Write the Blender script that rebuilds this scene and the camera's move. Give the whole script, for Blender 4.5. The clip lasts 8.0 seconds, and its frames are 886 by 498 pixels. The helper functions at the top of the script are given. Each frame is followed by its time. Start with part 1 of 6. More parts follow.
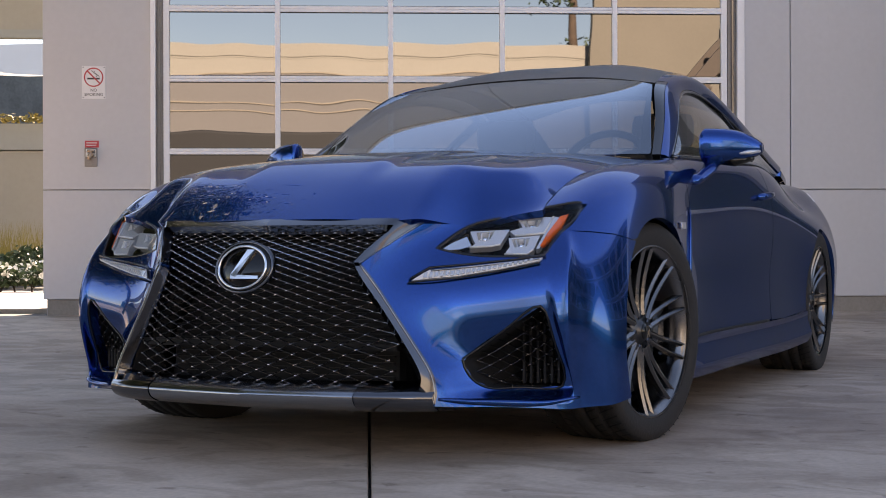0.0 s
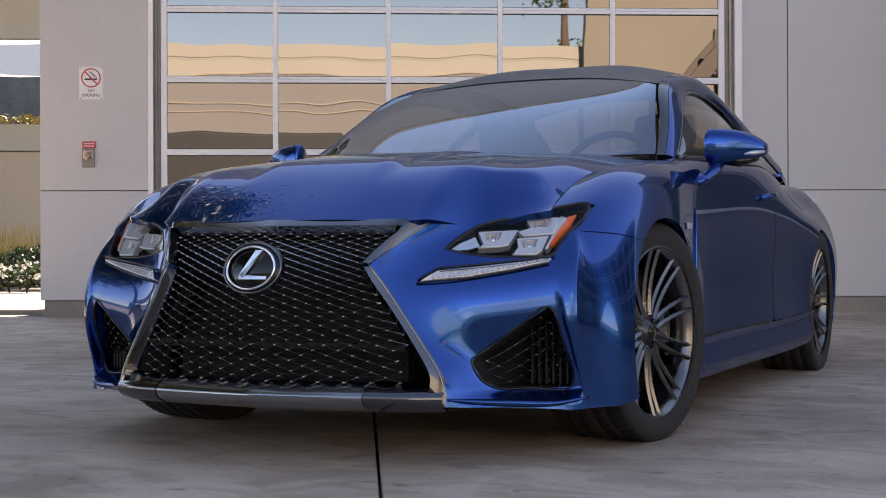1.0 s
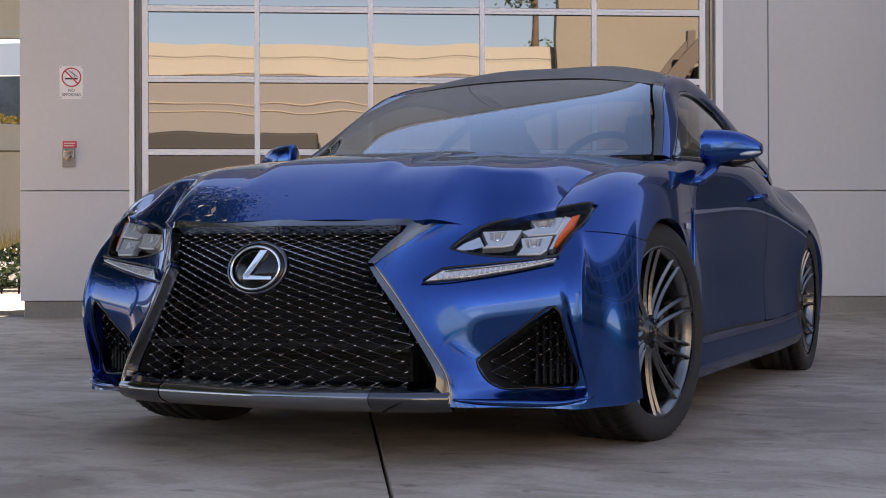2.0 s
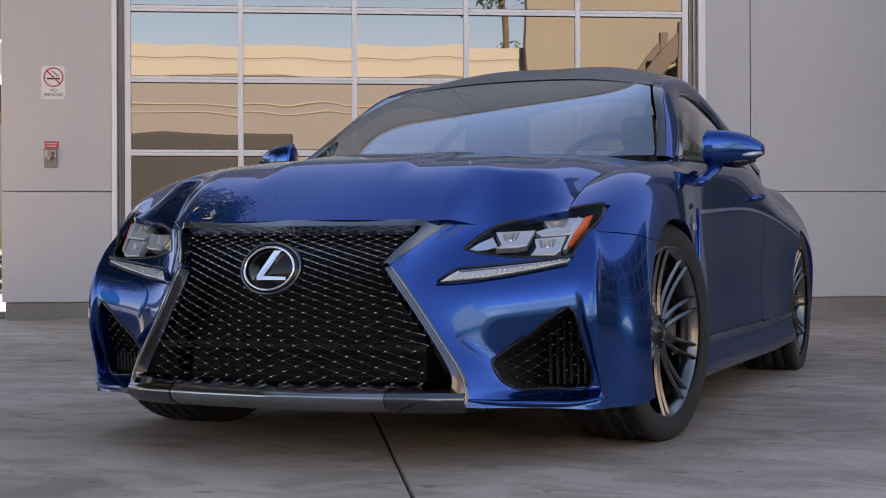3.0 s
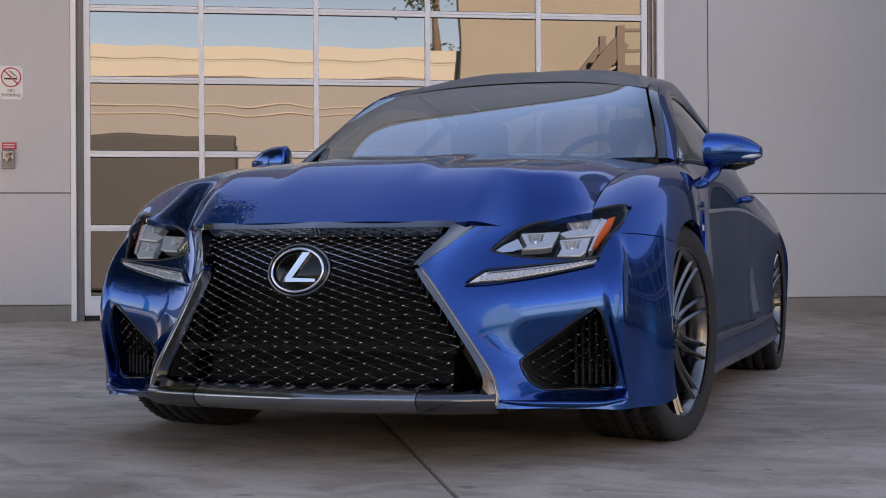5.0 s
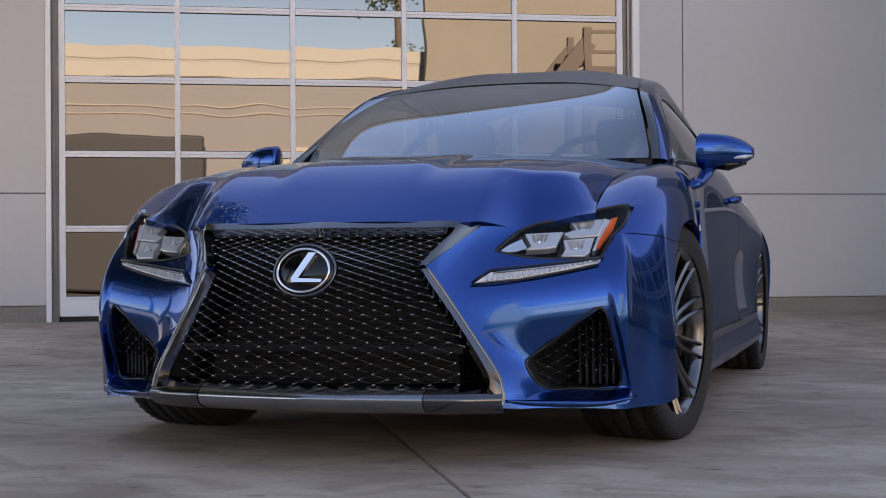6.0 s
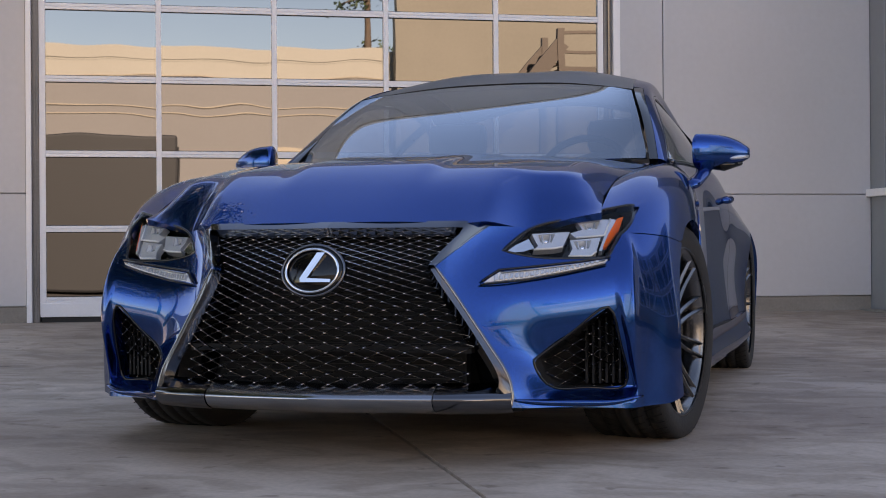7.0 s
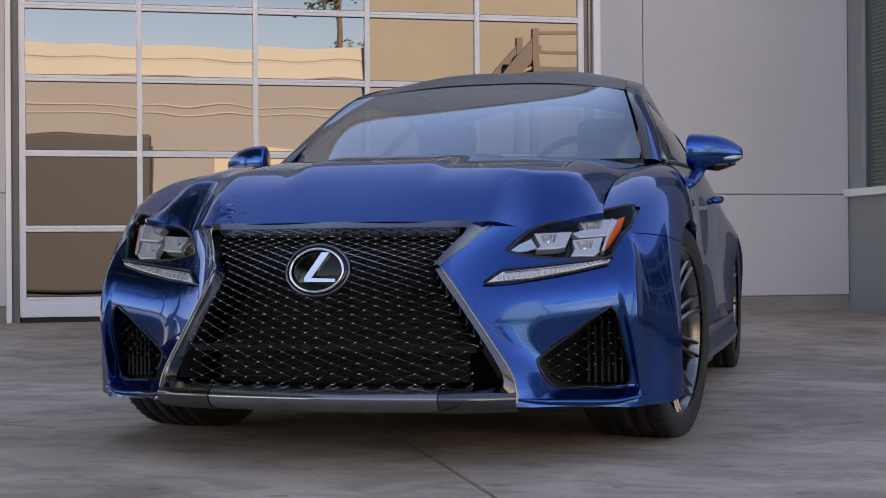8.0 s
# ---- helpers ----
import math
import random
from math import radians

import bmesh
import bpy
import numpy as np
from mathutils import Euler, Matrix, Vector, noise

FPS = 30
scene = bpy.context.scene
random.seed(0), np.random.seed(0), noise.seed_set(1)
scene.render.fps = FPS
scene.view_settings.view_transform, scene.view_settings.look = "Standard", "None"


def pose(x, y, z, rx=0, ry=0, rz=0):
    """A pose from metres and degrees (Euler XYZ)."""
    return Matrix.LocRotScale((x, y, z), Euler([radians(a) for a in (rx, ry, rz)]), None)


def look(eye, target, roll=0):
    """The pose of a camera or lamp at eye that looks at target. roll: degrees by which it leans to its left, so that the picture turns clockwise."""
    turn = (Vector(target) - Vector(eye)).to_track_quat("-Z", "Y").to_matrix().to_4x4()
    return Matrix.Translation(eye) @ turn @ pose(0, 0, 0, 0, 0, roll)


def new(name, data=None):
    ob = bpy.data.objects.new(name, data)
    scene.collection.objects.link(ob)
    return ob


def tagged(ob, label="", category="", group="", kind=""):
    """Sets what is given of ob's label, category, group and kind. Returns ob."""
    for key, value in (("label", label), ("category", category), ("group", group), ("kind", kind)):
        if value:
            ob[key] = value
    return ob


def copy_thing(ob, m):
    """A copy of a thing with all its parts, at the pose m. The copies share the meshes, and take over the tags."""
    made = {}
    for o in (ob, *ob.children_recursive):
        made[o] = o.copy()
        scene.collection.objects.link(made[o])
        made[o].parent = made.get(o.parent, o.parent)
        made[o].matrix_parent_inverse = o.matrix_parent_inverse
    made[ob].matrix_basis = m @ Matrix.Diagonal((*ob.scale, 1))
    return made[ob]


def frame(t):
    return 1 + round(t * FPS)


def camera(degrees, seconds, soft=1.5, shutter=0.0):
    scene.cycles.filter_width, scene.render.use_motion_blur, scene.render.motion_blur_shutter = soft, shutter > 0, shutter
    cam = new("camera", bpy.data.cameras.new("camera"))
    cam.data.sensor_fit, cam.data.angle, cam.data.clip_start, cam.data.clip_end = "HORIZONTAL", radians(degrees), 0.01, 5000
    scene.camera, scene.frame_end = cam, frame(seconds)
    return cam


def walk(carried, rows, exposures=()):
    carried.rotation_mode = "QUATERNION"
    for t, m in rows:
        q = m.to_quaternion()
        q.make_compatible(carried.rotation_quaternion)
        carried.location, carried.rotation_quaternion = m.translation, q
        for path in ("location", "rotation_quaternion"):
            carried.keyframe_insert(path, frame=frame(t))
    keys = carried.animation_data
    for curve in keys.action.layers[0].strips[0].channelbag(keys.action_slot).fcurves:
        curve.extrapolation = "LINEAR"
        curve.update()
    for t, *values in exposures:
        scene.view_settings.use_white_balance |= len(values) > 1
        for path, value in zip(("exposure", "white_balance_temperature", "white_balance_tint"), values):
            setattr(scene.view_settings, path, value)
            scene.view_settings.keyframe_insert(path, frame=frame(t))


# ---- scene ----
# The world is laid along the car: x to its left flank, y to its tail, front axle at y = 0.
cam = camera(33.63, 8.0, 1.0)
ROWS = [
    (0.0, 2.1030, -4.2261, 0.5665, 24.604, 0.004, 0.166),
    (0.5, 2.0863, -4.2347, 0.5659, 24.509, 0.021, 0.152),
    (1.0, 2.0607, -4.2405, 0.5655, 24.288, 0.037, 0.195),
    (1.5, 2.0227, -4.2575, 0.5652, 23.738, 0.044, 0.188),
    (3.0, 1.8554, -4.3193, 0.5631, 21.803, 0.090, 0.226),
    (3.5, 1.7940, -4.3460, 0.5630, 21.205, 0.115, 0.230),
    (4.0, 1.7295, -4.3718, 0.5635, 20.563, 0.120, 0.277),
    (4.5, 1.6640, -4.3988, 0.5634, 19.729, 0.134, 0.296),
    (6.0, 1.4926, -4.4642, 0.5628, 17.343, 0.163, 0.354),
    (6.5, 1.4380, -4.4850, 0.5636, 16.678, 0.154, 0.364),
    (7.0, 1.3904, -4.5016, 0.5632, 16.061, 0.158, 0.396),
    (7.5, 1.3457, -4.5187, 0.5639, 15.449, 0.145, 0.395),
    (8.0, 1.3020, -4.5343, 0.5640, 14.836, 0.141, 0.412),
]
walk(cam, [(t, pose(x, y, z, 90 + pitch, roll, yaw)) for t, x, y, z, yaw, pitch, roll in ROWS],
     [(0.0, 3.12, 8500, 22)])

# ---- sky, sun ----
SUN_AZ, SUN_EL = 104.0, 27.0        # the sun stands behind the garage, which shades the forecourt
world = bpy.data.worlds.new("world")
scene.world = world
world.use_nodes = True
wn = world.node_tree
sky = wn.nodes.new("ShaderNodeTexSky")
sky.sky_type = 'NISHITA'
sky.sun_disc = False
sky.sun_elevation = radians(SUN_EL)
sky.sun_rotation = radians(90 - SUN_AZ)
sky.dust_density = 0.0
sky.air_density = 1.0
sky.altitude = 1500
sky.ozone_density = 1.0
# thin high cloud drawn over the blue
wco, wno, wra, wmx = (wn.nodes.new("ShaderNode" + k) for k in ("TexCoord", "TexNoise", "ValToRGB", "MixRGB"))
wno.inputs["Scale"].default_value, wno.inputs["Detail"].default_value, wno.inputs["Distortion"].default_value = 1.7, 6, 0.5
wra.color_ramp.elements[0].position, wra.color_ramp.elements[1].position = 0.66, 1.0
wn.links.new(wco.outputs["Generated"], wno.inputs["Vector"])
wn.links.new(wno.outputs[0], wra.inputs[0])
wn.links.new(wra.outputs[0], wmx.inputs[0])
wn.links.new(sky.outputs[0], wmx.inputs[1])
wmx.inputs[2].default_value = (3.6, 4.4, 5.8, 1)
wn.links.new(wmx.outputs[0], wn.nodes["Background"].inputs[0])
wn.nodes["Background"].inputs[1].default_value = 0.05
sun_data = bpy.data.lights.new("sun", 'SUN')
sun_data.energy, sun_data.angle, sun_data.color = 3.6, radians(0.5), (1.0, 0.93, 0.82)
sun = new("sun", sun_data)
sd = Vector((math.cos(radians(SUN_EL)) * math.cos(radians(SUN_AZ)), math.cos(radians(SUN_EL)) * math.sin(radians(SUN_AZ)), math.sin(radians(SUN_EL))))
sun.matrix_world = look(sd * 60, (0, 0, 0))

# ---- materials ----
def shader(name, base=(0.5, 0.5, 0.5), rough=0.5, metal=0.0, **more):
    m = bpy.data.materials.new(name)
    m.use_nodes = True
    b = m.node_tree.nodes["Principled BSDF"]
    b.inputs["Base Color"].default_value = (*base, 1)
    b.inputs["Roughness"].default_value = rough
    b.inputs["Metallic"].default_value = metal
    for k, v in more.items():
        b.inputs[k.replace("_", " ")].default_value = v
    return m


def grain(m, base, spread=0.15, big=0.6, small=40.0, rough=None, bump=0.0, tint=None):
    """Colour varied at two scales, with fine relief."""
    t = m.node_tree
    b = t.nodes["Principled BSDF"]
    co = t.nodes.new("ShaderNodeTexCoord")
    n1, n2 = t.nodes.new("ShaderNodeTexNoise"), t.nodes.new("ShaderNodeTexNoise")
    for n, s, d in ((n1, big, 5), (n2, small, 3)):
        n.inputs["Scale"].default_value, n.inputs["Detail"].default_value = s, d
        t.links.new(co.outputs["Object"], n.inputs["Vector"])
    add = t.nodes.new("ShaderNodeMath")
    add.operation = 'ADD'
    half = t.nodes.new("ShaderNodeMath")
    half.operation = 'MULTIPLY'
    half.inputs[1].default_value = 0.5
    t.links.new(n2.outputs[0], half.inputs[0])
    t.links.new(n1.outputs[0], add.inputs[0])
    t.links.new(half.outputs[0], add.inputs[1])
    ramp = t.nodes.new("ShaderNodeValToRGB")
    ramp.color_ramp.elements[0].position, ramp.color_ramp.elements[1].position = 0.5, 1.0
    lo = [c * (1 - spread) for c in base]
    hi = [min(1, c * (1 + spread)) for c in (tint or base)]
    ramp.color_ramp.elements[0].color, ramp.color_ramp.elements[1].color = (*lo, 1), (*hi, 1)
    t.links.new(add.outputs[0], ramp.inputs[0])
    t.links.new(ramp.outputs[0], b.inputs["Base Color"])
    if rough:
        r = t.nodes.new("ShaderNodeMapRange")
        r.inputs["From Min"].default_value, r.inputs["From Max"].default_value = 0.3, 0.7
        r.inputs["To Min"].default_value, r.inputs["To Max"].default_value = rough
        t.links.new(n1.outputs[0], r.inputs["Value"])
        t.links.new(r.outputs[0], b.inputs["Roughness"])
    if bump:
        bp = t.nodes.new("ShaderNodeBump")
        bp.inputs["Strength"].default_value = bump
        bp.inputs["Distance"].default_value = 0.01
        t.links.new(n2.outputs[0], bp.inputs["Height"])
        t.links.new(bp.outputs[0], b.inputs["Normal"])
    return m


def thin_glass(name, tint, rough=0.0, gloss=(1.0, 1.0, 1.0), face_on=0.04):
    """A pane: looks through with a tint, and mirrors more the flatter it is seen, alike from both sides."""
    m = bpy.data.materials.new(name)
    m.use_nodes = True
    t = m.node_tree
    t.nodes.remove(t.nodes["Principled BSDF"])
    out = t.nodes["Material Output"]
    tr, gl, mix, lw = (t.nodes.new("ShaderNode" + k) for k in ("BsdfTransparent", "BsdfGlossy", "MixShader", "LayerWeight"))
    tr.inputs[0].default_value = (*tint, 1)
    gl.inputs["Roughness"].default_value = rough
    gl.inputs[0].default_value = (*gloss, 1)
    lw.inputs["Blend"].default_value = 0.5
    power, share = t.nodes.new("ShaderNodeMath"), t.nodes.new("ShaderNodeMath")
    power.operation, share.operation = 'POWER', 'MULTIPLY_ADD'
    power.inputs[1].default_value = 5.0
    share.inputs[1].default_value, share.inputs[2].default_value = 1 - face_on, face_on
    t.links.new(lw.outputs["Facing"], power.inputs[0])
    t.links.new(power.outputs[0], share.inputs[0])
    t.links.new(share.outputs[0], mix.inputs[0])
    t.links.new(tr.outputs[0], mix.inputs[1])
    t.links.new(gl.outputs[0], mix.inputs[2])
    t.links.new(mix.outputs[0], out.inputs["Surface"])
    return m


def car_paint(name, deep, flake, rough=0.18, coat=1.49):
    """Metallic paint: blue flakes that lose their gloss at flat angles, over dark pigment and under a clear coat."""
    m = bpy.data.materials.new(name)
    m.use_nodes = True
    t = m.node_tree
    t.nodes.remove(t.nodes["Principled BSDF"])
    co, vo, ramp = (t.nodes.new("ShaderNode" + k) for k in ("TexCoord", "TexVoronoi", "ValToRGB"))
    vo.inputs["Scale"].default_value = 900
    ramp.color_ramp.elements[0].color, ramp.color_ramp.elements[1].color = (*deep, 1), (*flake, 1)
    t.links.new(co.outputs["Object"], vo.inputs["Vector"])
    t.links.new(vo.outputs["Color"], ramp.inputs[0])
    body, pigment, clear, under, over, fr = (t.nodes.new("ShaderNode" + k) for k in ("BsdfGlossy", "BsdfDiffuse", "BsdfGlossy", "MixShader", "MixShader", "Fresnel"))
    body.inputs["Roughness"].default_value = rough
    clear.inputs["Roughness"].default_value = 0.0
    t.links.new(ramp.outputs[0], body.inputs["Color"])
    pigment.inputs["Color"].default_value = (0.002, 0.014, 0.075, 1)
    lw, flop = t.nodes.new("ShaderNodeLayerWeight"), t.nodes.new("ShaderNodeMath")
    flop.operation = 'POWER'
    flop.inputs[1].default_value = 1.8
    lw.inputs["Blend"].default_value = 0.5
    t.links.new(lw.outputs["Facing"], flop.inputs[0])
    t.links.new(flop.outputs[0], under.inputs[0])
    t.links.new(body.outputs[0], under.inputs[1])
    t.links.new(pigment.outputs[0], under.inputs[2])
    fr.inputs["IOR"].default_value = coat
    t.links.new(fr.outputs[0], over.inputs[0])
    t.links.new(under.outputs[0], over.inputs[1])
    t.links.new(clear.outputs[0], over.inputs[2])
    t.links.new(over.outputs[0], t.nodes["Material Output"].inputs["Surface"])
    return m


PAINT = car_paint("blue_metallic_paint", (0.0014, 0.049, 0.225), (0.004, 0.102, 0.41))
CHROME = shader("polished_chrome", (0.85, 0.86, 0.88), 0.06, 1.0)
DARK_CHROME = shader("smoked_chrome", (0.15, 0.155, 0.17), 0.12, 1.0)
SATIN = shader("satin_chrome", (0.33, 0.35, 0.38), 0.2, 1.0)
GLOSS_BLACK = shader("gloss_black", (0.004, 0.004, 0.0045), 0.1, 0.0, Specular_IOR_Level=0.5)
BLACK_CHROME = shader("black_chrome", (0.50, 0.50, 0.52), 0.2, 1.0)
MATT_BLACK = grain(shader("matt_black", (0.006, 0.006, 0.0065), 0.7), (0.006, 0.006, 0.0065), 0.3, 3, 80)
RUBBER = grain(shader("tyre_rubber", (0.02, 0.02, 0.021), 0.75), (0.022, 0.021, 0.021), 0.25, 3, 120, (0.6, 0.85), 0.15)
RIM = grain(shader("dark_machined_alloy", (0.19, 0.19, 0.195), 0.22, 1.0), (0.19, 0.19, 0.195), 0.12, 4, 200, (0.16, 0.3))
RIM_DARK = grain(shader("dark_cast_alloy", (0.09, 0.09, 0.092), 0.3, 1.0), (0.09, 0.09, 0.092), 0.12, 4, 200, (0.26, 0.4))
DISC = shader("brake_disc_steel", (0.5, 0.48, 0.46), 0.32, 1.0)
CARBON = grain(shader("carbon_roof", (0.01, 0.01, 0.011), 0.35, 0.0, Coat_Weight=0.12, Coat_Roughness=0.05), (0.012, 0.012, 0.013), 0.4, 20, 300)
WINDSCREEN = thin_glass("windscreen_glass", (0.30, 0.32, 0.33), gloss=(0.80, 0.90, 1.0), face_on=0.19)
SIDE_GLASS = thin_glass("tinted_side_glass", (0.50, 0.51, 0.50), face_on=0.05)
LENS = thin_glass("clear_lens", (0.98, 0.985, 0.99), face_on=0.02)
SEAT = grain(shader("grey_leather", (0.11, 0.10, 0.10), 0.5), (0.12, 0.11, 0.11), 0.15, 5, 200)
DASH = grain(shader("black_dash_plastic", (0.02, 0.02, 0.02), 0.55), (0.022, 0.022, 0.023), 0.2, 4, 250)
AMBER = shader("amber_reflector", (0.95, 0.14, 0.01), 0.2, 0.0, Coat_Weight=0.6)
LAMP_WHITE = shader("lamp_silver", (0.66, 0.69, 0.73), 0.14, 0.45, Coat_Weight=0.5, Coat_Roughness=0.03)
LAMP_BRIGHT = shader("bright_reflector", (0.95, 0.95, 0.95), 0.2, 0.3)
LED = shader("led_strip_lens", (0.80, 0.79, 0.77), 0.25, 0.0, Coat_Weight=1.0, Coat_Roughness=0.05)

# ---- mesh tools ----
from mathutils.geometry import delaunay_2d_cdt


def link(name, verts, faces, material, parent=None, label="", smooth=True):
    me = bpy.data.meshes.new(name)
    me.from_pydata([tuple(map(float, v)) for v in verts], [], faces)
    me.validate()
    if smooth:
        me.polygons.foreach_set("use_smooth", [True] * len(me.polygons))
    me.materials.append(material)
    ob = new(name, me)
    if parent is not None:
        ob.parent = parent
    if label:
        ob["label"] = label
    return ob


def part(name, bm, material, parent=None, label="", smooth=False, bevel=0.0):
    """Links a bmesh as one mesh object under a thing or a part."""
    if bevel:
        bmesh.ops.bevel(bm, geom=bm.edges[:], offset=bevel, segments=2, affect='EDGES', profile=0.5)
    me = bpy.data.meshes.new(name)
    bmesh.ops.recalc_face_normals(bm, faces=bm.faces[:])
    bm.to_mesh(me)
    bm.free()
    if smooth:
        me.polygons.foreach_set("use_smooth", [True] * len(me.polygons))
        me.set_sharp_from_angle(angle=radians(38))
    me.materials.append(material)
    ob = new(name, me)
    if parent is not None:
        ob.parent = parent
    if label:
        ob["label"] = label
    return ob


def empty(name, at=(0, 0, 0), parent=None):
    ob = new(name)
    ob.empty_display_size = 0.1
    ob.matrix_world = Matrix.Translation(at)
    if parent is not None:
        ob.parent = parent
    return ob


def block(bm, a, b, m=None):
    """A box from corner a to corner b."""
    r = bmesh.ops.create_cube(bm, size=1)["verts"]
    for v in r:
        v.co = Vector([(a[i] + b[i]) / 2 + v.co[i] * (b[i] - a[i]) for i in range(3)])
        if m is not None:
            v.co = m @ v.co
    return r


def basis(xs, x):
    """Weights of a Catmull-Rom curve through values at xs, at the places x."""
    xs, x = np.asarray(xs, float), np.clip(np.asarray(x, float), xs[0], xs[-1])
    n = len(xs)
    eye = np.eye(n)
    slope = np.zeros((n, n))
    for i in range(n):
        if 0 < i < n - 1:
            h0, h1 = xs[i] - xs[i - 1], xs[i + 1] - xs[i]
            slope[i] = ((eye[i] - eye[i - 1]) / h0 * h1 + (eye[i + 1] - eye[i]) / h1 * h0) / (h0 + h1)
        elif i == 0:
            slope[i] = (eye[1] - eye[0]) / (xs[1] - xs[0])
        else:
            slope[i] = (eye[i] - eye[i - 1]) / (xs[i] - xs[i - 1])
    k = np.clip(np.searchsorted(xs, x, side="right") - 1, 0, n - 2)
    h = (xs[k + 1] - xs[k])
    s = ((x - xs[k]) / h)[:, None]
    return ((2 * s**3 - 3 * s**2 + 1) * eye[k] + (s**3 - 2 * s**2 + s) * h[:, None] * slope[k]
            + (-2 * s**3 + 3 * s**2) * eye[k + 1] + (s**3 - s**2) * h[:, None] * slope[k + 1])


def spline(xs, x):
    """Weights of a natural cubic spline, smooth in curvature, through values at xs, at the places x."""
    xs, x = np.asarray(xs, float), np.asarray(x, float)
    n = len(xs)
    x = np.clip(x, xs[0], xs[-1])
    h = np.diff(xs)
    a, b = np.eye(n), np.zeros((n, n))
    for i in range(1, n - 1):
        a[i, i - 1:i + 2] = h[i - 1], 2 * (h[i - 1] + h[i]), h[i]
        b[i, i - 1:i + 2] = 6 / h[i - 1], -6 / h[i - 1] - 6 / h[i], 6 / h[i]
    bend = np.linalg.solve(a, b)
    k = np.clip(np.searchsorted(xs, x, side="right") - 1, 0, n - 2)
    eye, w = np.eye(n), h[k][:, None]
    t = ((x - xs[k]) / h[k])[:, None]
    return eye[k] * (1 - t) + eye[k + 1] * t + w * w / 6 * (((1 - t) ** 3 - (1 - t)) * bend[k] + (t ** 3 - t) * bend[k + 1])


def ease(a, b, x):
    """A smooth step from 0 at a to 1 at b."""
    t = np.clip((np.asarray(x, float) - a) / (b - a), 0, 1)
    return t * t * (3 - 2 * t)


class Net:
    """A smooth surface through a net of guide curves: us across, vs along each."""
    def __init__(self, us, vs, points):
        self.us, self.vs, self.p = np.array(us, float), np.array(vs, float), np.array(points, float)

    def at(self, u, v):
        return np.einsum("ni,nj,ijk->nk", spline(self.us, u), spline(self.vs, v), self.p)

    def normal(self, u, v, e=1e-3):
        u, v = np.asarray(u, float), np.asarray(v, float)
        eu, ev = e * (self.us[-1] - self.us[0]), e * (self.vs[-1] - self.vs[0])
        n = np.cross(self.at(u + eu, v) - self.at(u - eu, v), self.at(u, v + ev) - self.at(u, v - ev))
        return n / np.maximum(np.linalg.norm(n, axis=1, keepdims=True), 1e-9)


def run(points, n=12, closed=False):
    """A smooth line through a few 2D or 3D points."""
    p = np.array(points, float)
    if closed:
        p = np.vstack([p, p[:1]])
    return basis(range(len(p)), np.linspace(0, len(p) - 1, (len(p) - 1) * n + 1)) @ p


def inside(poly, q):
    """Which of the points q lie inside a closed polygon."""
    a, b = poly, np.roll(poly, -1, axis=0)
    c = np.zeros(len(q), bool)
    for (x0, y0), (x1, y1) in zip(a, b):
        if y0 != y1:
            c ^= ((y0 > q[:, 1]) != (y1 > q[:, 1])) & (q[:, 0] < (x1 - x0) * (q[:, 1] - y0) / (y1 - y0) + x0)
    return c


def cut_cells(outline, nu, nv, holes=()):
    """The plane inside an outline and outside its holes: points and triangles on an even grid."""
    loops = [np.array(l, float) for l in (outline, *holes)]
    lo, hi = loops[0].min(0), loops[0].max(0)
    step = (hi - lo) / np.array((nu, nv))
    verts, edges, scaled = [], [], []
    for l in loops:
        l = (l - lo) / step
        l = l[np.linalg.norm(l - np.roll(l, 1, axis=0), axis=1) > 1e-4]
        scaled.append(l)
        k0 = len(verts)
        for p, q in zip(l, np.roll(l, -1, axis=0)):
            m = max(1, math.ceil(np.linalg.norm(q - p) / 0.8))
            verts += [p + (q - p) * i / m for i in range(m)]
        edges += [(k, k + 1 if k + 1 < len(verts) else k0) for k in range(k0, len(verts))]
    rim = np.array(verts)
    g = np.array([(i, j) for i in range(nu + 1) for j in range(nv + 1)], float)
    keep = inside(scaled[0], g)
    for l in scaled[1:]:
        keep &= ~inside(l, g)
    g = g[keep]
    if len(g):
        near = np.array([np.min(np.sum((rim - q) ** 2, axis=1)) for q in g])
        g = g[near > 0.12]
    pts = [Vector(p) for p in rim] + [Vector(p) for p in g]
    v, _, f, *_ = delaunay_2d_cdt(pts, edges, [], 1, 1e-5)
    v = np.array([tuple(p) for p in v])
    mid = np.array([v[list(t)].mean(0) for t in f])
    keep = inside(scaled[0], mid)
    for l in scaled[1:]:
        keep &= ~inside(l, mid)
    return v * step + lo, [list(t) for t, k in zip(f, keep) if k]


def shell(points3, normals, faces, lip, closed=False):
    """A skin with its rim turned in by lip metres; closed adds a back."""
    count = {}
    for f in faces:
        for a, b in zip(f, f[1:] + f[:1]):
            count[(min(a, b), max(a, b))] = count.get((min(a, b), max(a, b)), 0) + 1
    verts, out = [tuple(p) for p in points3], list(faces)
    if lip:
        top, low = {}, {}
        for f in faces:
            for a, b in zip(f, f[1:] + f[:1]):
                if count[(min(a, b), max(a, b))] == 1:
                    for k in (a, b):
                        if k not in top:
                            top[k], low[k] = len(verts), len(verts) + 1
                            verts.append(tuple(points3[k]))
                            verts.append(tuple(points3[k] - normals[k] * lip))
                    out.append([top[b], top[a], low[a], low[b]])
        if closed:
            base = len(verts)
            verts += [tuple(p - n * lip) for p, n in zip(points3, normals)]
            out += [[base + k for k in reversed(f)] for f in faces]
    return verts, out


def flip_x(verts, faces):
    return [(-x, y, z) for x, y, z in verts], [f[::-1] for f in faces]


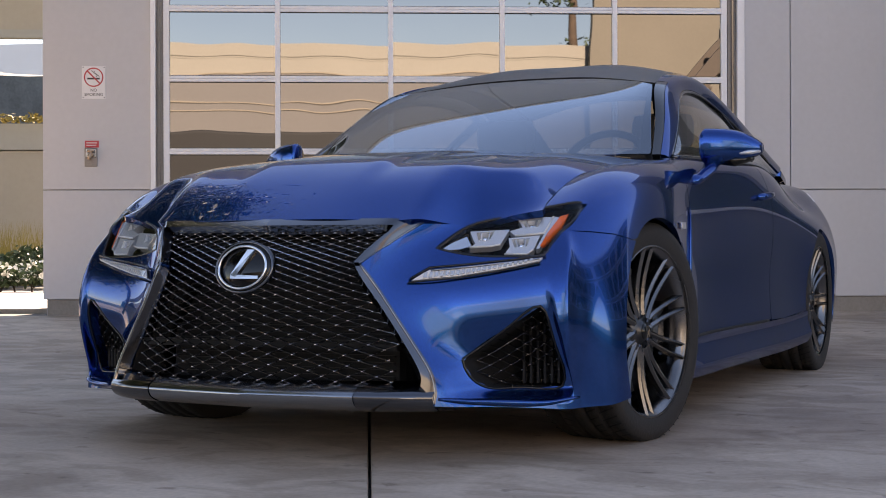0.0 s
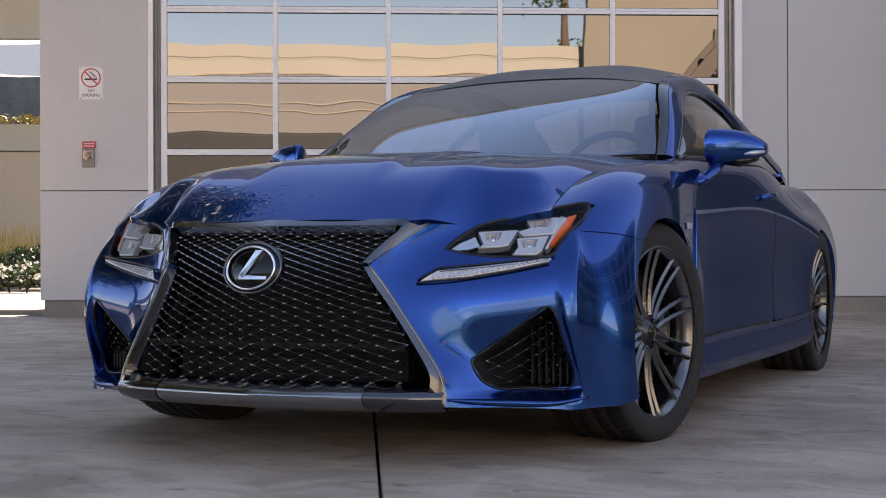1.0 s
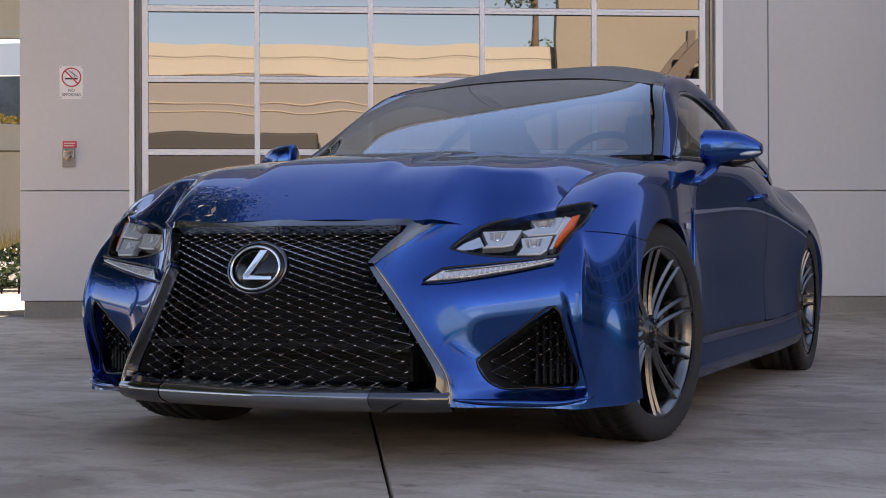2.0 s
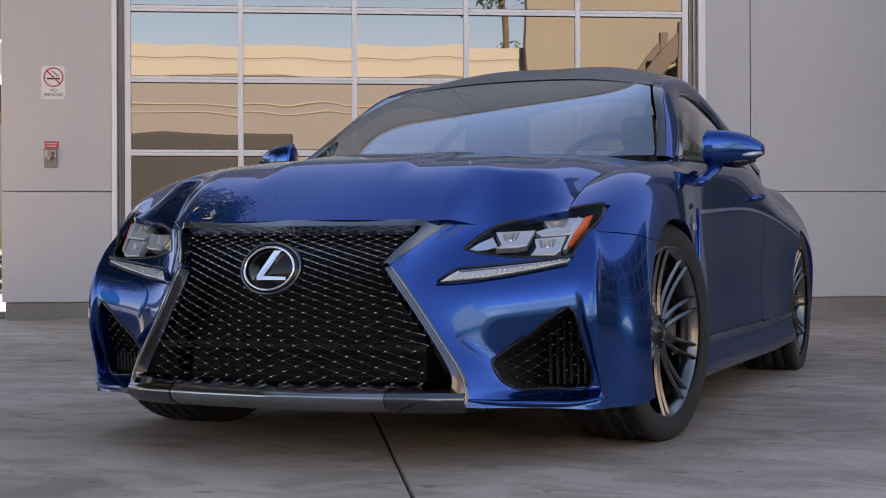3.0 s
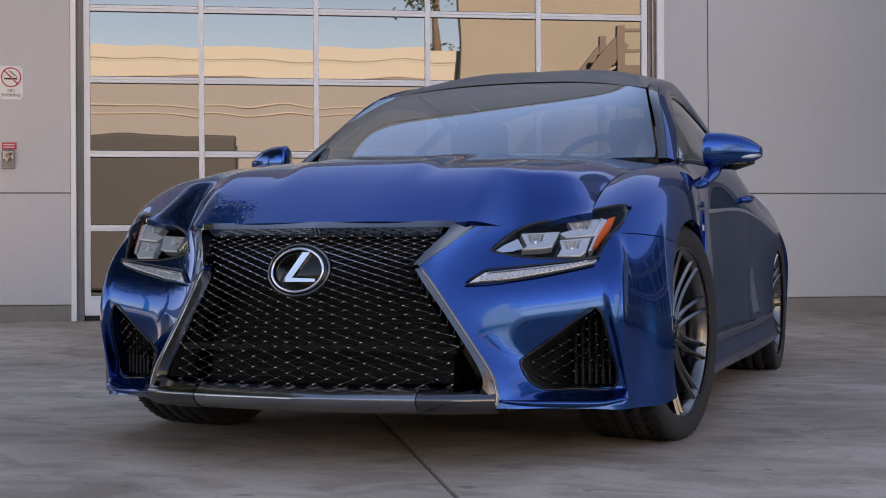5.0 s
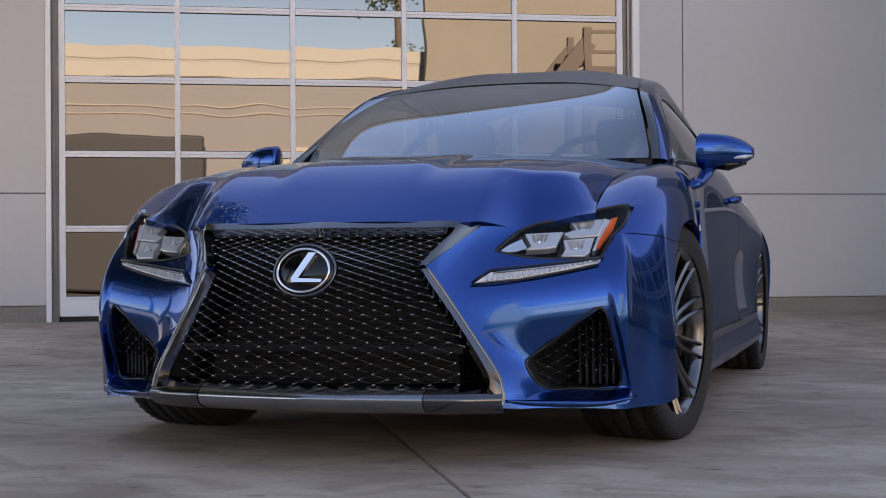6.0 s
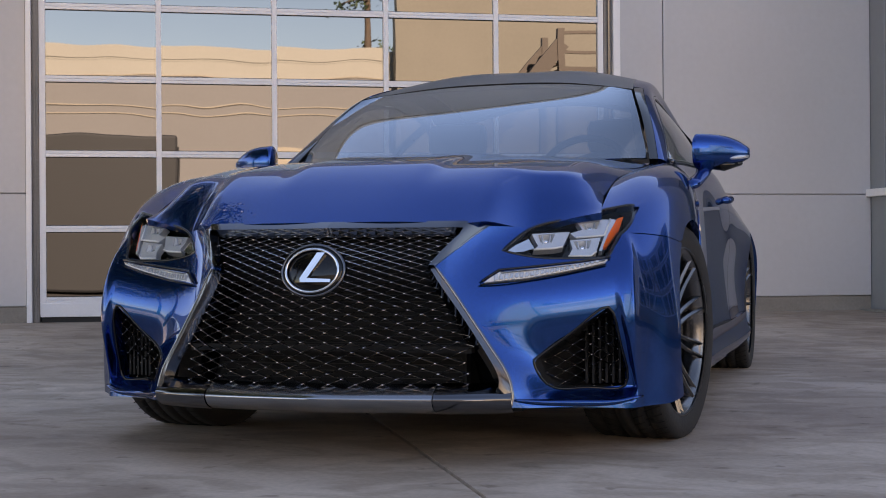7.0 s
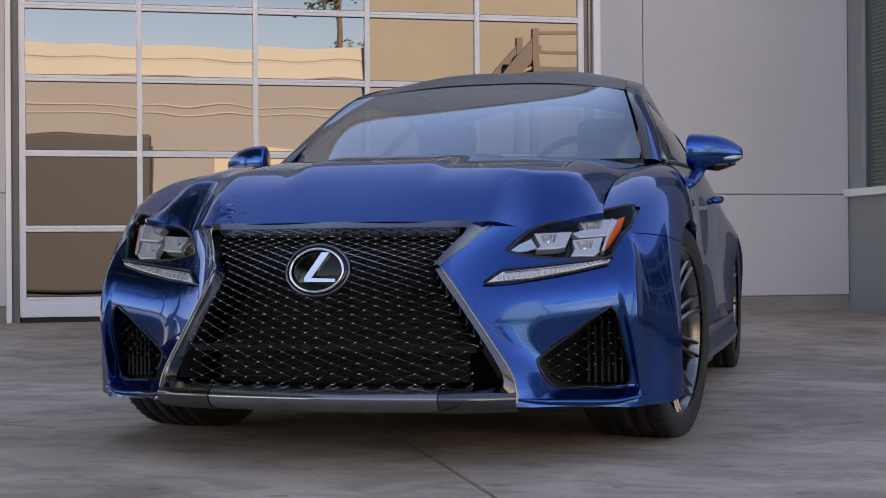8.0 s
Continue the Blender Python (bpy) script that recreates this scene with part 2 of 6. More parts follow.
def skin(name, surface, outline, nu, nv, material, parent, lip=0.012, label="", offset=0.0, sides=(1,), closed=False, outward=None, holes=()):
    """A panel of a Net inside an outline; sides: 1 as given, -1 mirrored across the car."""
    uv, faces = cut_cells(outline, nu, nv, holes)
    p, n = surface.at(uv[:, 0], uv[:, 1]), surface.normal(uv[:, 0], uv[:, 1])
    if outward is not None and (n.mean(0) @ np.array(outward)) < 0:
        n, faces = -n, [f[::-1] for f in faces]
        p = p + n * offset
        verts, faces = shell(p, n, faces, lip, closed)
    else:
        p = p + n * offset
        verts, faces = shell(p, n, faces, lip, closed)
    made = []
    for s in sides:
        v, f = (verts, faces) if s > 0 else flip_x(verts, faces)
        made.append(link(name, v, f, material, parent, label))
    return made if len(made) > 1 else made[0]


def tube(path, radius, sides=8, flat=1.0, up=(0, 0, 1), closed=False):
    """Points and faces of a rod along a path; flat squeezes it along up."""
    p = np.array(path, float)
    n = len(p)
    verts, faces = [], []
    for i in range(n):
        d = p[(i + 1) % n] - p[i - 1] if closed else p[min(i + 1, n - 1)] - p[max(i - 1, 0)]
        d = d / max(np.linalg.norm(d), 1e-9)
        s = np.cross(d, up)
        s = s / max(np.linalg.norm(s), 1e-9)
        w = np.cross(s, d)
        r = radius[i] if hasattr(radius, "__len__") else radius
        for k in range(sides):
            a = 2 * math.pi * (k + 0.5) / sides
            verts.append(p[i] + s * r * math.cos(a) + w * r * flat * math.sin(a))
    for i in range(n if closed else n - 1):
        j = (i + 1) % n
        for k in range(sides):
            l = (k + 1) % sides
            faces.append([i * sides + k, j * sides + k, j * sides + l, i * sides + l])
    if not closed:
        faces.append(list(range(sides)))
        faces.append([(n - 1) * sides + k for k in range(sides)][::-1])
    return verts, faces


def merge(pieces):
    verts, faces = [], []
    for v, f in pieces:
        k = len(verts)
        verts += list(v)
        faces += [[i + k for i in q] for q in f]
    return verts, faces


def lathe(profile, segments=64):
    """Turns a profile of (radius, x) round the x axis."""
    verts, faces = [], []
    m = len(profile)
    for i in range(segments):
        a = 2 * math.pi * i / segments
        for r, x in profile:
            verts.append((x, r * math.cos(a), r * math.sin(a)))
    for i in range(segments):
        j = (i + 1) % segments
        for k in range(m - 1):
            faces.append([i * m + k, i * m + k + 1, j * m + k + 1, j * m + k])
    return verts, faces

# ---- the place: a garage front, laid out along the facade ----
# a runs along the facade, d out of it (negative towards the forecourt)
TURN, FAR = 27.51, 6.10
W = pose(0, 0, 0, 0, 0, TURN) @ Matrix.Translation((0, FAR, 0))
TOP, TALL = 5.0, 5.4


def textured_concrete():
    m = shader("forecourt_concrete", (0.3, 0.29, 0.28), 0.8, 0.0, Specular_IOR_Level=0.25)
    t = m.node_tree
    b = t.nodes["Principled BSDF"]
    co = t.nodes.new("ShaderNodeTexCoord")
    mp = t.nodes.new("ShaderNodeMapping")
    mp.inputs["Scale"].default_value = (1.0, 1.35, 1.0)
    mp.inputs["Rotation"].default_value = (0, 0, radians(-TURN))
    t.links.new(co.outputs["Object"], mp.inputs["Vector"])
    def tex(scale, detail, vec, dist=0.0):
        n = t.nodes.new("ShaderNodeTexNoise")
        n.inputs["Scale"].default_value, n.inputs["Detail"].default_value, n.inputs["Distortion"].default_value = scale, detail, dist
        t.links.new(vec, n.inputs["Vector"])
        return n.outputs[0]
    streak, blot, fine = tex(1.5, 7, mp.outputs[0], 0.6), tex(0.55, 4, co.outputs["Object"]), tex(55, 4, co.outputs["Object"])
    def ramp(v, lo, hi, a, c):
        r = t.nodes.new("ShaderNodeValToRGB")
        r.color_ramp.elements[0].position, r.color_ramp.elements[1].position = lo, hi
        r.color_ramp.elements[0].color, r.color_ramp.elements[1].color = (*a, 1), (*c, 1)
        t.links.new(v, r.inputs[0])
        return r.outputs[0]
    def mix(kind, f, a, c):
        n = t.nodes.new("ShaderNodeMix")
        n.data_type, n.blend_type = 'RGBA', kind
        n.inputs["Factor"].default_value = f
        t.links.new(a, n.inputs[6])
        t.links.new(c, n.inputs[7])
        return n.outputs[2]
    base = ramp(blot, 0.32, 0.68, (0.35, 0.262, 0.205), (0.69, 0.575, 0.475))
    col = mix('MULTIPLY', 0.5, base, ramp(streak, 0.38, 0.60, (0.62, 0.57, 0.53), (1.08, 1.07, 1.06)))
    col = mix('MULTIPLY', 0.5, col, ramp(fine, 0.3, 0.7, (0.78, 0.78, 0.78), (1.1, 1.1, 1.1)))
    scuff = tex(3.4, 12, mp.outputs[0], 1.2)
    col = mix('MULTIPLY', 0.6, col, ramp(scuff, 0.40, 0.56, (0.70, 0.66, 0.62), (1.05, 1.05, 1.05)))
    spot = tex(9.0, 6, co.outputs["Object"], 0.4)
    col = mix('MULTIPLY', 0.85, col, ramp(spot, 0.27, 0.36, (0.50, 0.47, 0.45), (1.0, 1.0, 1.0)))
    t.links.new(col, b.inputs["Base Color"])
    r = t.nodes.new("ShaderNodeMapRange")
    r.inputs["From Min"].default_value, r.inputs["From Max"].default_value = 0.35, 0.65
    r.inputs["To Min"].default_value, r.inputs["To Max"].default_value = 0.62, 0.88
    t.links.new(streak, r.inputs["Value"])
    t.links.new(r.outputs[0], b.inputs["Roughness"])
    bp = t.nodes.new("ShaderNodeBump")
    bp.inputs["Strength"].default_value, bp.inputs["Distance"].default_value = 0.12, 0.004
    t.links.new(fine, bp.inputs["Height"])
    t.links.new(bp.outputs[0], b.inputs["Normal"])
    return m


CONCRETE = textured_concrete()
ASPHALT = grain(shader("yard_asphalt", (0.06, 0.058, 0.056), 0.85), (0.062, 0.058, 0.055), 0.25, 0.3, 60, (0.75, 0.95), 0.3)
PAVING = grain(shader("pale_paving", (0.45, 0.42, 0.38), 0.8), (0.46, 0.43, 0.39), 0.12, 0.8, 60, (0.7, 0.9), 0.2)
PANEL = grain(shader("painted_grey_panel", (0.5, 0.5, 0.52), 0.5), (0.545, 0.54, 0.56), 0.045, 0.7, 25, (0.42, 0.58), 0.02)
SIDE_PANEL = grain(shader("grey_green_panel", (0.3, 0.32, 0.32), 0.5), (0.27, 0.29, 0.305), 0.06, 0.8, 25)
PLINTH = grain(shader("plinth_concrete", (0.3, 0.27, 0.24), 0.85), (0.27, 0.245, 0.22), 0.18, 2, 50, (0.75, 0.95), 0.3)
ALU = grain(shader("white_door_aluminium", (0.74, 0.74, 0.76), 0.35, 0.0), (0.86, 0.85, 0.87), 0.04, 2, 60, (0.3, 0.42))
TRACK = grain(shader("galvanised_track", (0.30, 0.27, 0.25), 0.5, 0.3), (0.25, 0.225, 0.21), 0.2, 3, 60)
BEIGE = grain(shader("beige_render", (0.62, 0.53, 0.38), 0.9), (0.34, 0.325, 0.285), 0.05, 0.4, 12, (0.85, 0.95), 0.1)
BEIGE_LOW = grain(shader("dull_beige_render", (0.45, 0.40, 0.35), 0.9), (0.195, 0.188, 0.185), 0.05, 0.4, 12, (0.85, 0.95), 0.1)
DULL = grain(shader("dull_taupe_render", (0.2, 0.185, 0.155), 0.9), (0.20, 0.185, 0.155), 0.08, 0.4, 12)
TAUPE = grain(shader("taupe_cladding", (0.42, 0.37, 0.30), 0.8), (0.36, 0.315, 0.25), 0.06, 0.4, 12)
DARK_STEEL = grain(shader("dark_brown_steel", (0.06, 0.045, 0.035), 0.6), (0.07, 0.052, 0.04), 0.2, 1, 30)
DARK_BOX = grain(shader("dark_grey_box", (0.05, 0.05, 0.055), 0.6), (0.017, 0.018, 0.021), 0.06, 1, 30)


def wavy_glass():
    """Coated insulating glass over a dark hall: mirrors strongly, with slight waves."""
    m = shader("coated_door_glass", (0.035, 0.037, 0.042), 0.03, 0.0)
    t = m.node_tree
    b = t.nodes["Principled BSDF"]
    b.inputs["Metallic"].default_value = 1.0
    b.inputs["Base Color"].default_value = (0.185, 0.182, 0.182, 1)
    b.inputs["Roughness"].default_value = 0.012
    co, info = t.nodes.new("ShaderNodeTexCoord"), t.nodes.new("ShaderNodeObjectInfo")
    add = t.nodes.new("ShaderNodeVectorMath")
    add.operation = 'ADD'
    sc = t.nodes.new("ShaderNodeVectorMath")
    sc.operation = 'SCALE'
    sc.inputs[0].default_value = (37, 11, 23)
    t.links.new(info.outputs["Random"], sc.inputs["Scale"])
    t.links.new(co.outputs["Object"], add.inputs[0])
    t.links.new(sc.outputs[0], add.inputs[1])
    n = t.nodes.new("ShaderNodeTexNoise")
    n.inputs["Scale"].default_value, n.inputs["Detail"].default_value = 1.5, 1.0
    t.links.new(add.outputs[0], n.inputs["Vector"])
    bp = t.nodes.new("ShaderNodeBump")
    bp.inputs["Strength"].default_value, bp.inputs["Distance"].default_value = 1.0, 0.0013
    t.links.new(n.outputs[0], bp.inputs["Height"])
    t.links.new(bp.outputs[0], b.inputs["Normal"])
    return m


DOOR_GLASS = wavy_glass()


def box_at(name, a, b, material, parent=None, bevel=0.0, kind="", label=""):
    """A box in facade coordinates."""
    bm = bmesh.new()
    block(bm, a, b)
    if bevel:
        bmesh.ops.bevel(bm, geom=bm.edges[:], offset=bevel, segments=2, affect='EDGES', profile=0.5)
    for v in bm.verts:
        v.co = W @ v.co
    ob = part(name, bm, material, parent, label)
    return tagged(ob, kind=kind) if kind else ob


def rise(d):
    """The forecourt rises a little to the door."""
    return 0.09 * min(1.0, max(0.0, (d + 3.0) / 3.0))


# ground: one sheet to the horizon
gx = [-400, -60, -20, -8, -3.2, 12, 60, 400]
gd = [-400, -60, -30, -12, -3.0, -1.5, 0.0, 8, 30, 120, 400]
verts = [W @ Vector((x, d, rise(d) - 0.03)) for d in gd for x in gx]
n = len(gx)
faces = [[j * n + i, j * n + i + 1, j * n + n + i + 1, j * n + n + i] for j in range(len(gd) - 1) for i in range(n - 1)]
ground = tagged(link("ground", verts, faces, ASPHALT, smooth=False), kind="structure")
# concrete slabs with open joints, the near one cut at a = -0.08
pavement = tagged(empty("pavement"), kind="structure")
JA = [-11.0, -5.5, -0.086, 5.4]
for i in range(3):
    a0, a1 = JA[i] + 0.0035, JA[i + 1] - 0.0035
    ds = [-9.0, -6.0, -3.0, -2.0, -1.0, -0.0]
    top = [W @ Vector((a, d, rise(d))) for d in ds for a in (a0 + 0.003, a1 - 0.003)]
    edge = [W @ Vector((a, d, rise(d) - 0.008)) for d in ds for a in (a0, a1)]
    low = [W @ Vector((a, d, rise(d) - 0.025)) for d in ds for a in (a0, a1)]
    v = top + edge + low
    m = len(top)
    f = []
    for k in range(len(ds) - 1):
        f.append([2 * k, 2 * k + 1, 2 * k + 3, 2 * k + 2])
        f += [[m + 2 * k, 2 * k, 2 * k + 2, m + 2 * k + 2], [2 * k + 1, m + 2 * k + 1, m + 2 * k + 3, 2 * k + 3]]
        f += [[2 * m + 2 * k, m + 2 * k, m + 2 * k + 2, 2 * m + 2 * k + 2], [m + 2 * k + 1, 2 * m + 2 * k + 1, 2 * m + 2 * k + 3, m + 2 * k + 3]]
    f += [[0, m, m + 1, 1], [m, 2 * m, 2 * m + 1, m + 1]]
    link("slab", v, f, CONCRETE, pavement, smooth=False)

# facade
A0, A1 = -2.455, 4.79            # outer corner and the corner with the side wing
COLS = [-1.573, -0.750, 0.080, 0.906, 1.745, 2.577]
ROWS_Z = [0.247, 0.753, 1.287, 1.820, 2.335, 2.865, 3.395]
DOOR_TOP = 3.44
wall = tagged(empty("wall_north"), kind="structure")
box_at("backing", (A0 + 0.02, 0.03, 0.0), (-1.69, 0.35, TOP), PANEL, wall)
box_at("backing", (2.72, 0.03, 0.0), (A1, 0.35, TOP), PANEL, wall)
box_at("backing", (-1.69, 0.03, DOOR_TOP + 0.05), (2.72, 0.35, TOP), PANEL, wall)
def cladding(a0, a1, z0, z1):
    box_at("panel", (a0 + 0.0035, -0.02, z0 + 0.0035), (a1 - 0.0035, 0.032, z1 - 0.0035), PANEL, wall, 0.003)
for a0, a1 in ((A0, -1.672), (2.712, 3.062), (3.062, A1)):
    for z0, z1 in ((0.205, 1.005), (1.005, 2.9), (2.9, TOP)):
        cladding(a0, a1, z0, z1)
for a0, a1 in ((-1.672, 0.5), (0.5, 2.712)):
    cladding(a0, a1, DOOR_TOP + 0.06, TOP)
box_at("plinth", (A0 + 0.03, -0.005, 0.0), (-1.672, 0.04, 0.203), PLINTH, wall)
box_at("plinth", (2.712, -0.005, 0.0), (A1, 0.04, 0.203), PLINTH, wall)
box_at("coping", (A0 - 0.05, -0.08, TOP), (A1, 0.42, TOP + 0.08), ALU, wall, 0.01)
# the hall behind: side, back and roof
hall = tagged(empty("garage_hall"), kind="structure")
box_at("hall_side", (A0, 0.352, 0.0), (A0 + 0.25, 2.0, TOP), PANEL, hall)
box_at("hall_back", (A0, 2.0, 0.0), (A1, 2.2, TOP), PANEL, hall)
box_at("hall_roof", (A0 + 0.25, 0.352, TOP - 0.25), (A1, 2.0, TOP), PANEL, hall)

# sectional door of glazed aluminium frames
door = tagged(empty("door_1"), "white aluminium sectional garage door with reflecting panes, closed", "garage door", kind="structure")
MUL, RAILH = 0.019, 0.022
for i, a in enumerate(COLS):
    w = MUL if 0 < i < 5 else 0.022
    sh = 0.0 if 0 < i < 5 else (0.012 if i == 0 else -0.012)
    box_at("stile", (a - w + sh, -0.012, ROWS_Z[0] - 0.10), (a + w + sh, 0.045, DOOR_TOP), ALU, door, 0.003)
for j, z in enumerate(ROWS_Z):
    for k in range(5):
        box_at("rail", (COLS[k] + 0.0205 + (0.013 if k == 0 else 0), -0.009, z - RAILH), (COLS[k + 1] - 0.0205 - (0.013 if k == 4 else 0), 0.044, z - 0.0004), ALU, door, 0.002)
        if j < 6:
            box_at("rail", (COLS[k] + 0.0205 + (0.013 if k == 0 else 0), -0.009, z + 0.0004), (COLS[k + 1] - 0.0205 - (0.013 if k == 4 else 0), 0.044, z + RAILH), ALU, door, 0.002)
box_at("bottom_rail", (COLS[0] - 0.008, -0.014, 0.128), (COLS[5] + 0.008, 0.043, 0.226), ALU, door, 0.004)
box_at("bottom_seal", (COLS[0], -0.002, 0.088), (COLS[5], 0.035, 0.127), RUBBER, door)
for j in range(6):
    for k in range(5):
        a0, a1, z0, z1 = COLS[k] + 0.018, COLS[k + 1] - 0.018, ROWS_Z[j] + 0.021, ROWS_Z[j + 1] - 0.021
        bm = bmesh.new()
        block(bm, (a0, 0.012, z0), (a1, 0.034, z1))
        for v in bm.verts:
            v.co = W @ v.co
        part("pane", bm, DOOR_GLASS, door)
        # black gasket round the pane
        for q in (((a0, 0.004, z0), (a1, 0.012, z0 + 0.006)), ((a0, 0.004, z1 - 0.006), (a1, 0.012, z1))):
            box_at("gasket", q[0], q[1], RUBBER, door)
# frames and tracks on both sides
box_at("jamb", (-1.672, -0.045, 0.09), (-1.634, 0.06, DOOR_TOP + 0.05), ALU, wall, 0.004)
box_at("track", (-1.634, -0.005, 0.09), (-1.585, 0.05, DOOR_TOP + 0.05), TRACK, wall, 0.003)
box_at("track_lip", (-1.616, -0.03, 0.09), (-1.606, -0.004, DOOR_TOP + 0.05), TRACK, wall)
box_at("track", (2.592, -0.005, 0.09), (2.655, 0.05, DOOR_TOP + 0.05), TRACK, wall, 0.003)
box_at("track_lip", (2.618, -0.03, 0.09), (2.630, -0.004, DOOR_TOP + 0.05), DARK_CHROME, wall)
box_at("jamb", (2.655, -0.045, 0.09), (2.712, 0.06, DOOR_TOP + 0.05), ALU, wall, 0.004)
box_at("lintel", (-1.672, -0.03, DOOR_TOP + 0.005), (2.712, 0.06, DOOR_TOP + 0.055), ALU, wall, 0.004)

# side wing that stands out at the end of the facade: panel, sill and a window with blinds
wing = tagged(empty("wall_east"), kind="structure")
WA = A1 + 0.002
box_at("wing_wall", (WA, -1.9, 0.0), (WA + 0.3, 0.02, 0.985), SIDE_PANEL, wing)
box_at("wing_wall", (WA, -0.20, 0.985), (WA + 0.3, 0.02, 4.2), SIDE_PANEL, wing)
box_at("wing_wall", (WA, -1.9, 3.0), (WA + 0.3, -0.20, 4.2), SIDE_PANEL, wing)
box_at("wing_wall", (WA, -1.9, 4.2), (WA + 0.3, 6.3, TALL), SIDE_PANEL, wing)
box_at("wing_wall", (WA, 0.02, 0.0), (WA + 0.3, 6.3, 4.2), SIDE_PANEL, wing)
box_at("wing_front", (WA, -2.2, 0.0), (16, -1.9, TALL), SIDE_PANEL, wing)
box_at("wing_end", (16, -2.2, 0.0), (16.3, 6.3, TALL), SIDE_PANEL, wing)
box_at("wing_back", (WA + 0.3, 6.0, 0.0), (16, 6.3, TALL), SIDE_PANEL, wing)
box_at("wing_roof", (WA, -2.2, TALL + 0.001), (16.3, 6.3, TALL + 0.07), SIDE_PANEL, wing)
box_at("wing_kerb", (WA - 0.10, -1.9, 0.0), (WA + 0.002, -0.0, 0.10), PLINTH, wing, 0.01)
win = tagged(empty("window_1"), kind="structure")
box_at("sill", (WA - 0.05, -1.9, 0.985), (WA + 0.05, -0.02, 1.045), ALU, win, 0.006)
box_at("window_frame", (WA - 0.012, -0.26, 1.046), (WA + 0.03, -0.205, 2.99), SIDE_PANEL, win, 0.003)
box_at("window_frame", (WA - 0.012, -1.88, 2.94), (WA + 0.03, -0.265, 2.99), SIDE_PANEL, win, 0.003)
box_at("pane", (WA + 0.02, -1.88, 1.05), (WA + 0.026, -0.262, 2.94), thin_glass("window_glass", (0.80, 0.86, 0.83)), win).visible_shadow = False
BLIND = grain(shader("blind_slats", (0.34, 0.36, 0.34), 0.5), (0.42, 0.44, 0.42), 0.06, 2, 30)
for k in range(58):
    z = 1.06 + k * 0.032
    bm = bmesh.new()
    block(bm, (-0.014, -0.8, -0.001), (0.014, 0.8, 0.001))
    for v in bm.verts:
        v.co = W @ (pose(WA + 0.07, -1.06, z, 0, -38, 0) @ v.co)
    part("slat", bm, BLIND, win)
box_at("window_back", (WA + 0.12, -1.88, 1.0), (WA + 0.13, -0.2, 2.98), BLIND, win)

# no-smoking sign on the panel left of the door
WHITE = grain(shader("white_sign_plastic", (0.78, 0.77, 0.78), 0.4), (0.78, 0.77, 0.78), 0.03, 6, 80)
RED = shader("red_print", (0.55, 0.05, 0.06), 0.45)
BLACK = shader("black_print", (0.03, 0.03, 0.03), 0.5)
sign = box_at("no_smoking_sign", (-2.169, -0.0235, 1.669), (-1.999, -0.0203, 1.908), WHITE, None, 0.0008)
tagged(sign, "white no-smoking sign screwed to the grey wall panel", "sign")
SC, SZ, SR = -2.084, 1.826, 0.066
ring = [W @ Vector((SC + SR * math.cos(a), -0.0245, SZ + SR * math.sin(a))) for a in np.linspace(0, 2 * math.pi, 48, endpoint=False)]
link("red_ring", *tube(ring, 0.0048, 6, closed=True, up=tuple(W.to_3x3() @ Vector((0, 1, 0)))), RED, sign)
def flat_bar(name, a, b, w, material, d=-0.0243):
    p, q = Vector((a[0], d, a[1])), Vector((b[0], d, b[1]))
    s = (q - p).normalized().cross(Vector((0, 1, 0))) * w
    v = [W @ (c + o + Vector((0, e, 0))) for e in (0, 0.0012) for c, o in ((p, s), (q, s), (q, -s), (p, -s))]
    return link(name, v, [[0, 1, 2, 3], [7, 6, 5, 4], [0, 1, 5, 4], [1, 2, 6, 5], [2, 3, 7, 6], [3, 0, 4, 7]], material, sign, smooth=False)
flat_bar("cigarette", (SC - 0.046, SZ - 0.010), (SC + 0.006, SZ - 0.010), 0.006, BLACK)
flat_bar("cigarette_tip", (SC + 0.012, SZ - 0.010), (SC + 0.044, SZ - 0.010), 0.006, BLACK)
for k, (x0, z0) in enumerate(((0.018, 0.004), (0.030, 0.0))):
    pts = [W @ Vector((SC + x0 + 0.012 * math.sin(t * 5 + k) - 0.02 * t, -0.0243, SZ + z0 + 0.045 * t)) for t in np.linspace(0, 1, 14)]
    link("smoke_line", *tube(pts, 0.0022, 5), BLACK, sign)
flat_bar("red_slash", (SC - 0.046, SZ + 0.046), (SC + 0.046, SZ - 0.046), 0.0048, RED, -0.0262)
for word, z, size in (("NO", 1.722, 0.030), ("SMOKING", 1.690, 0.030)):
    cu = bpy.data.curves.new("sign_words", 'FONT')
    cu.body, cu.size, cu.align_x, cu.extrude = word, size, 'CENTER', 0.0006
    cu.materials.append(BLACK)
    tx = new("sign_words", cu)
    tx.parent = sign
    tx.matrix_basis = W @ pose(SC, -0.0245, z, 90, 0, 0)
for x in (-2.160, -2.008):
    for z in (1.678, 1.899):
        v, f = lathe([(0.0, 0.003), (0.003, 0.002), (0.004, 0.0)], 10)
        link("screw", [W @ Vector((x + p[1], -0.0236 - p[0], z + p[2])) for p in v], f, SATIN, sign)
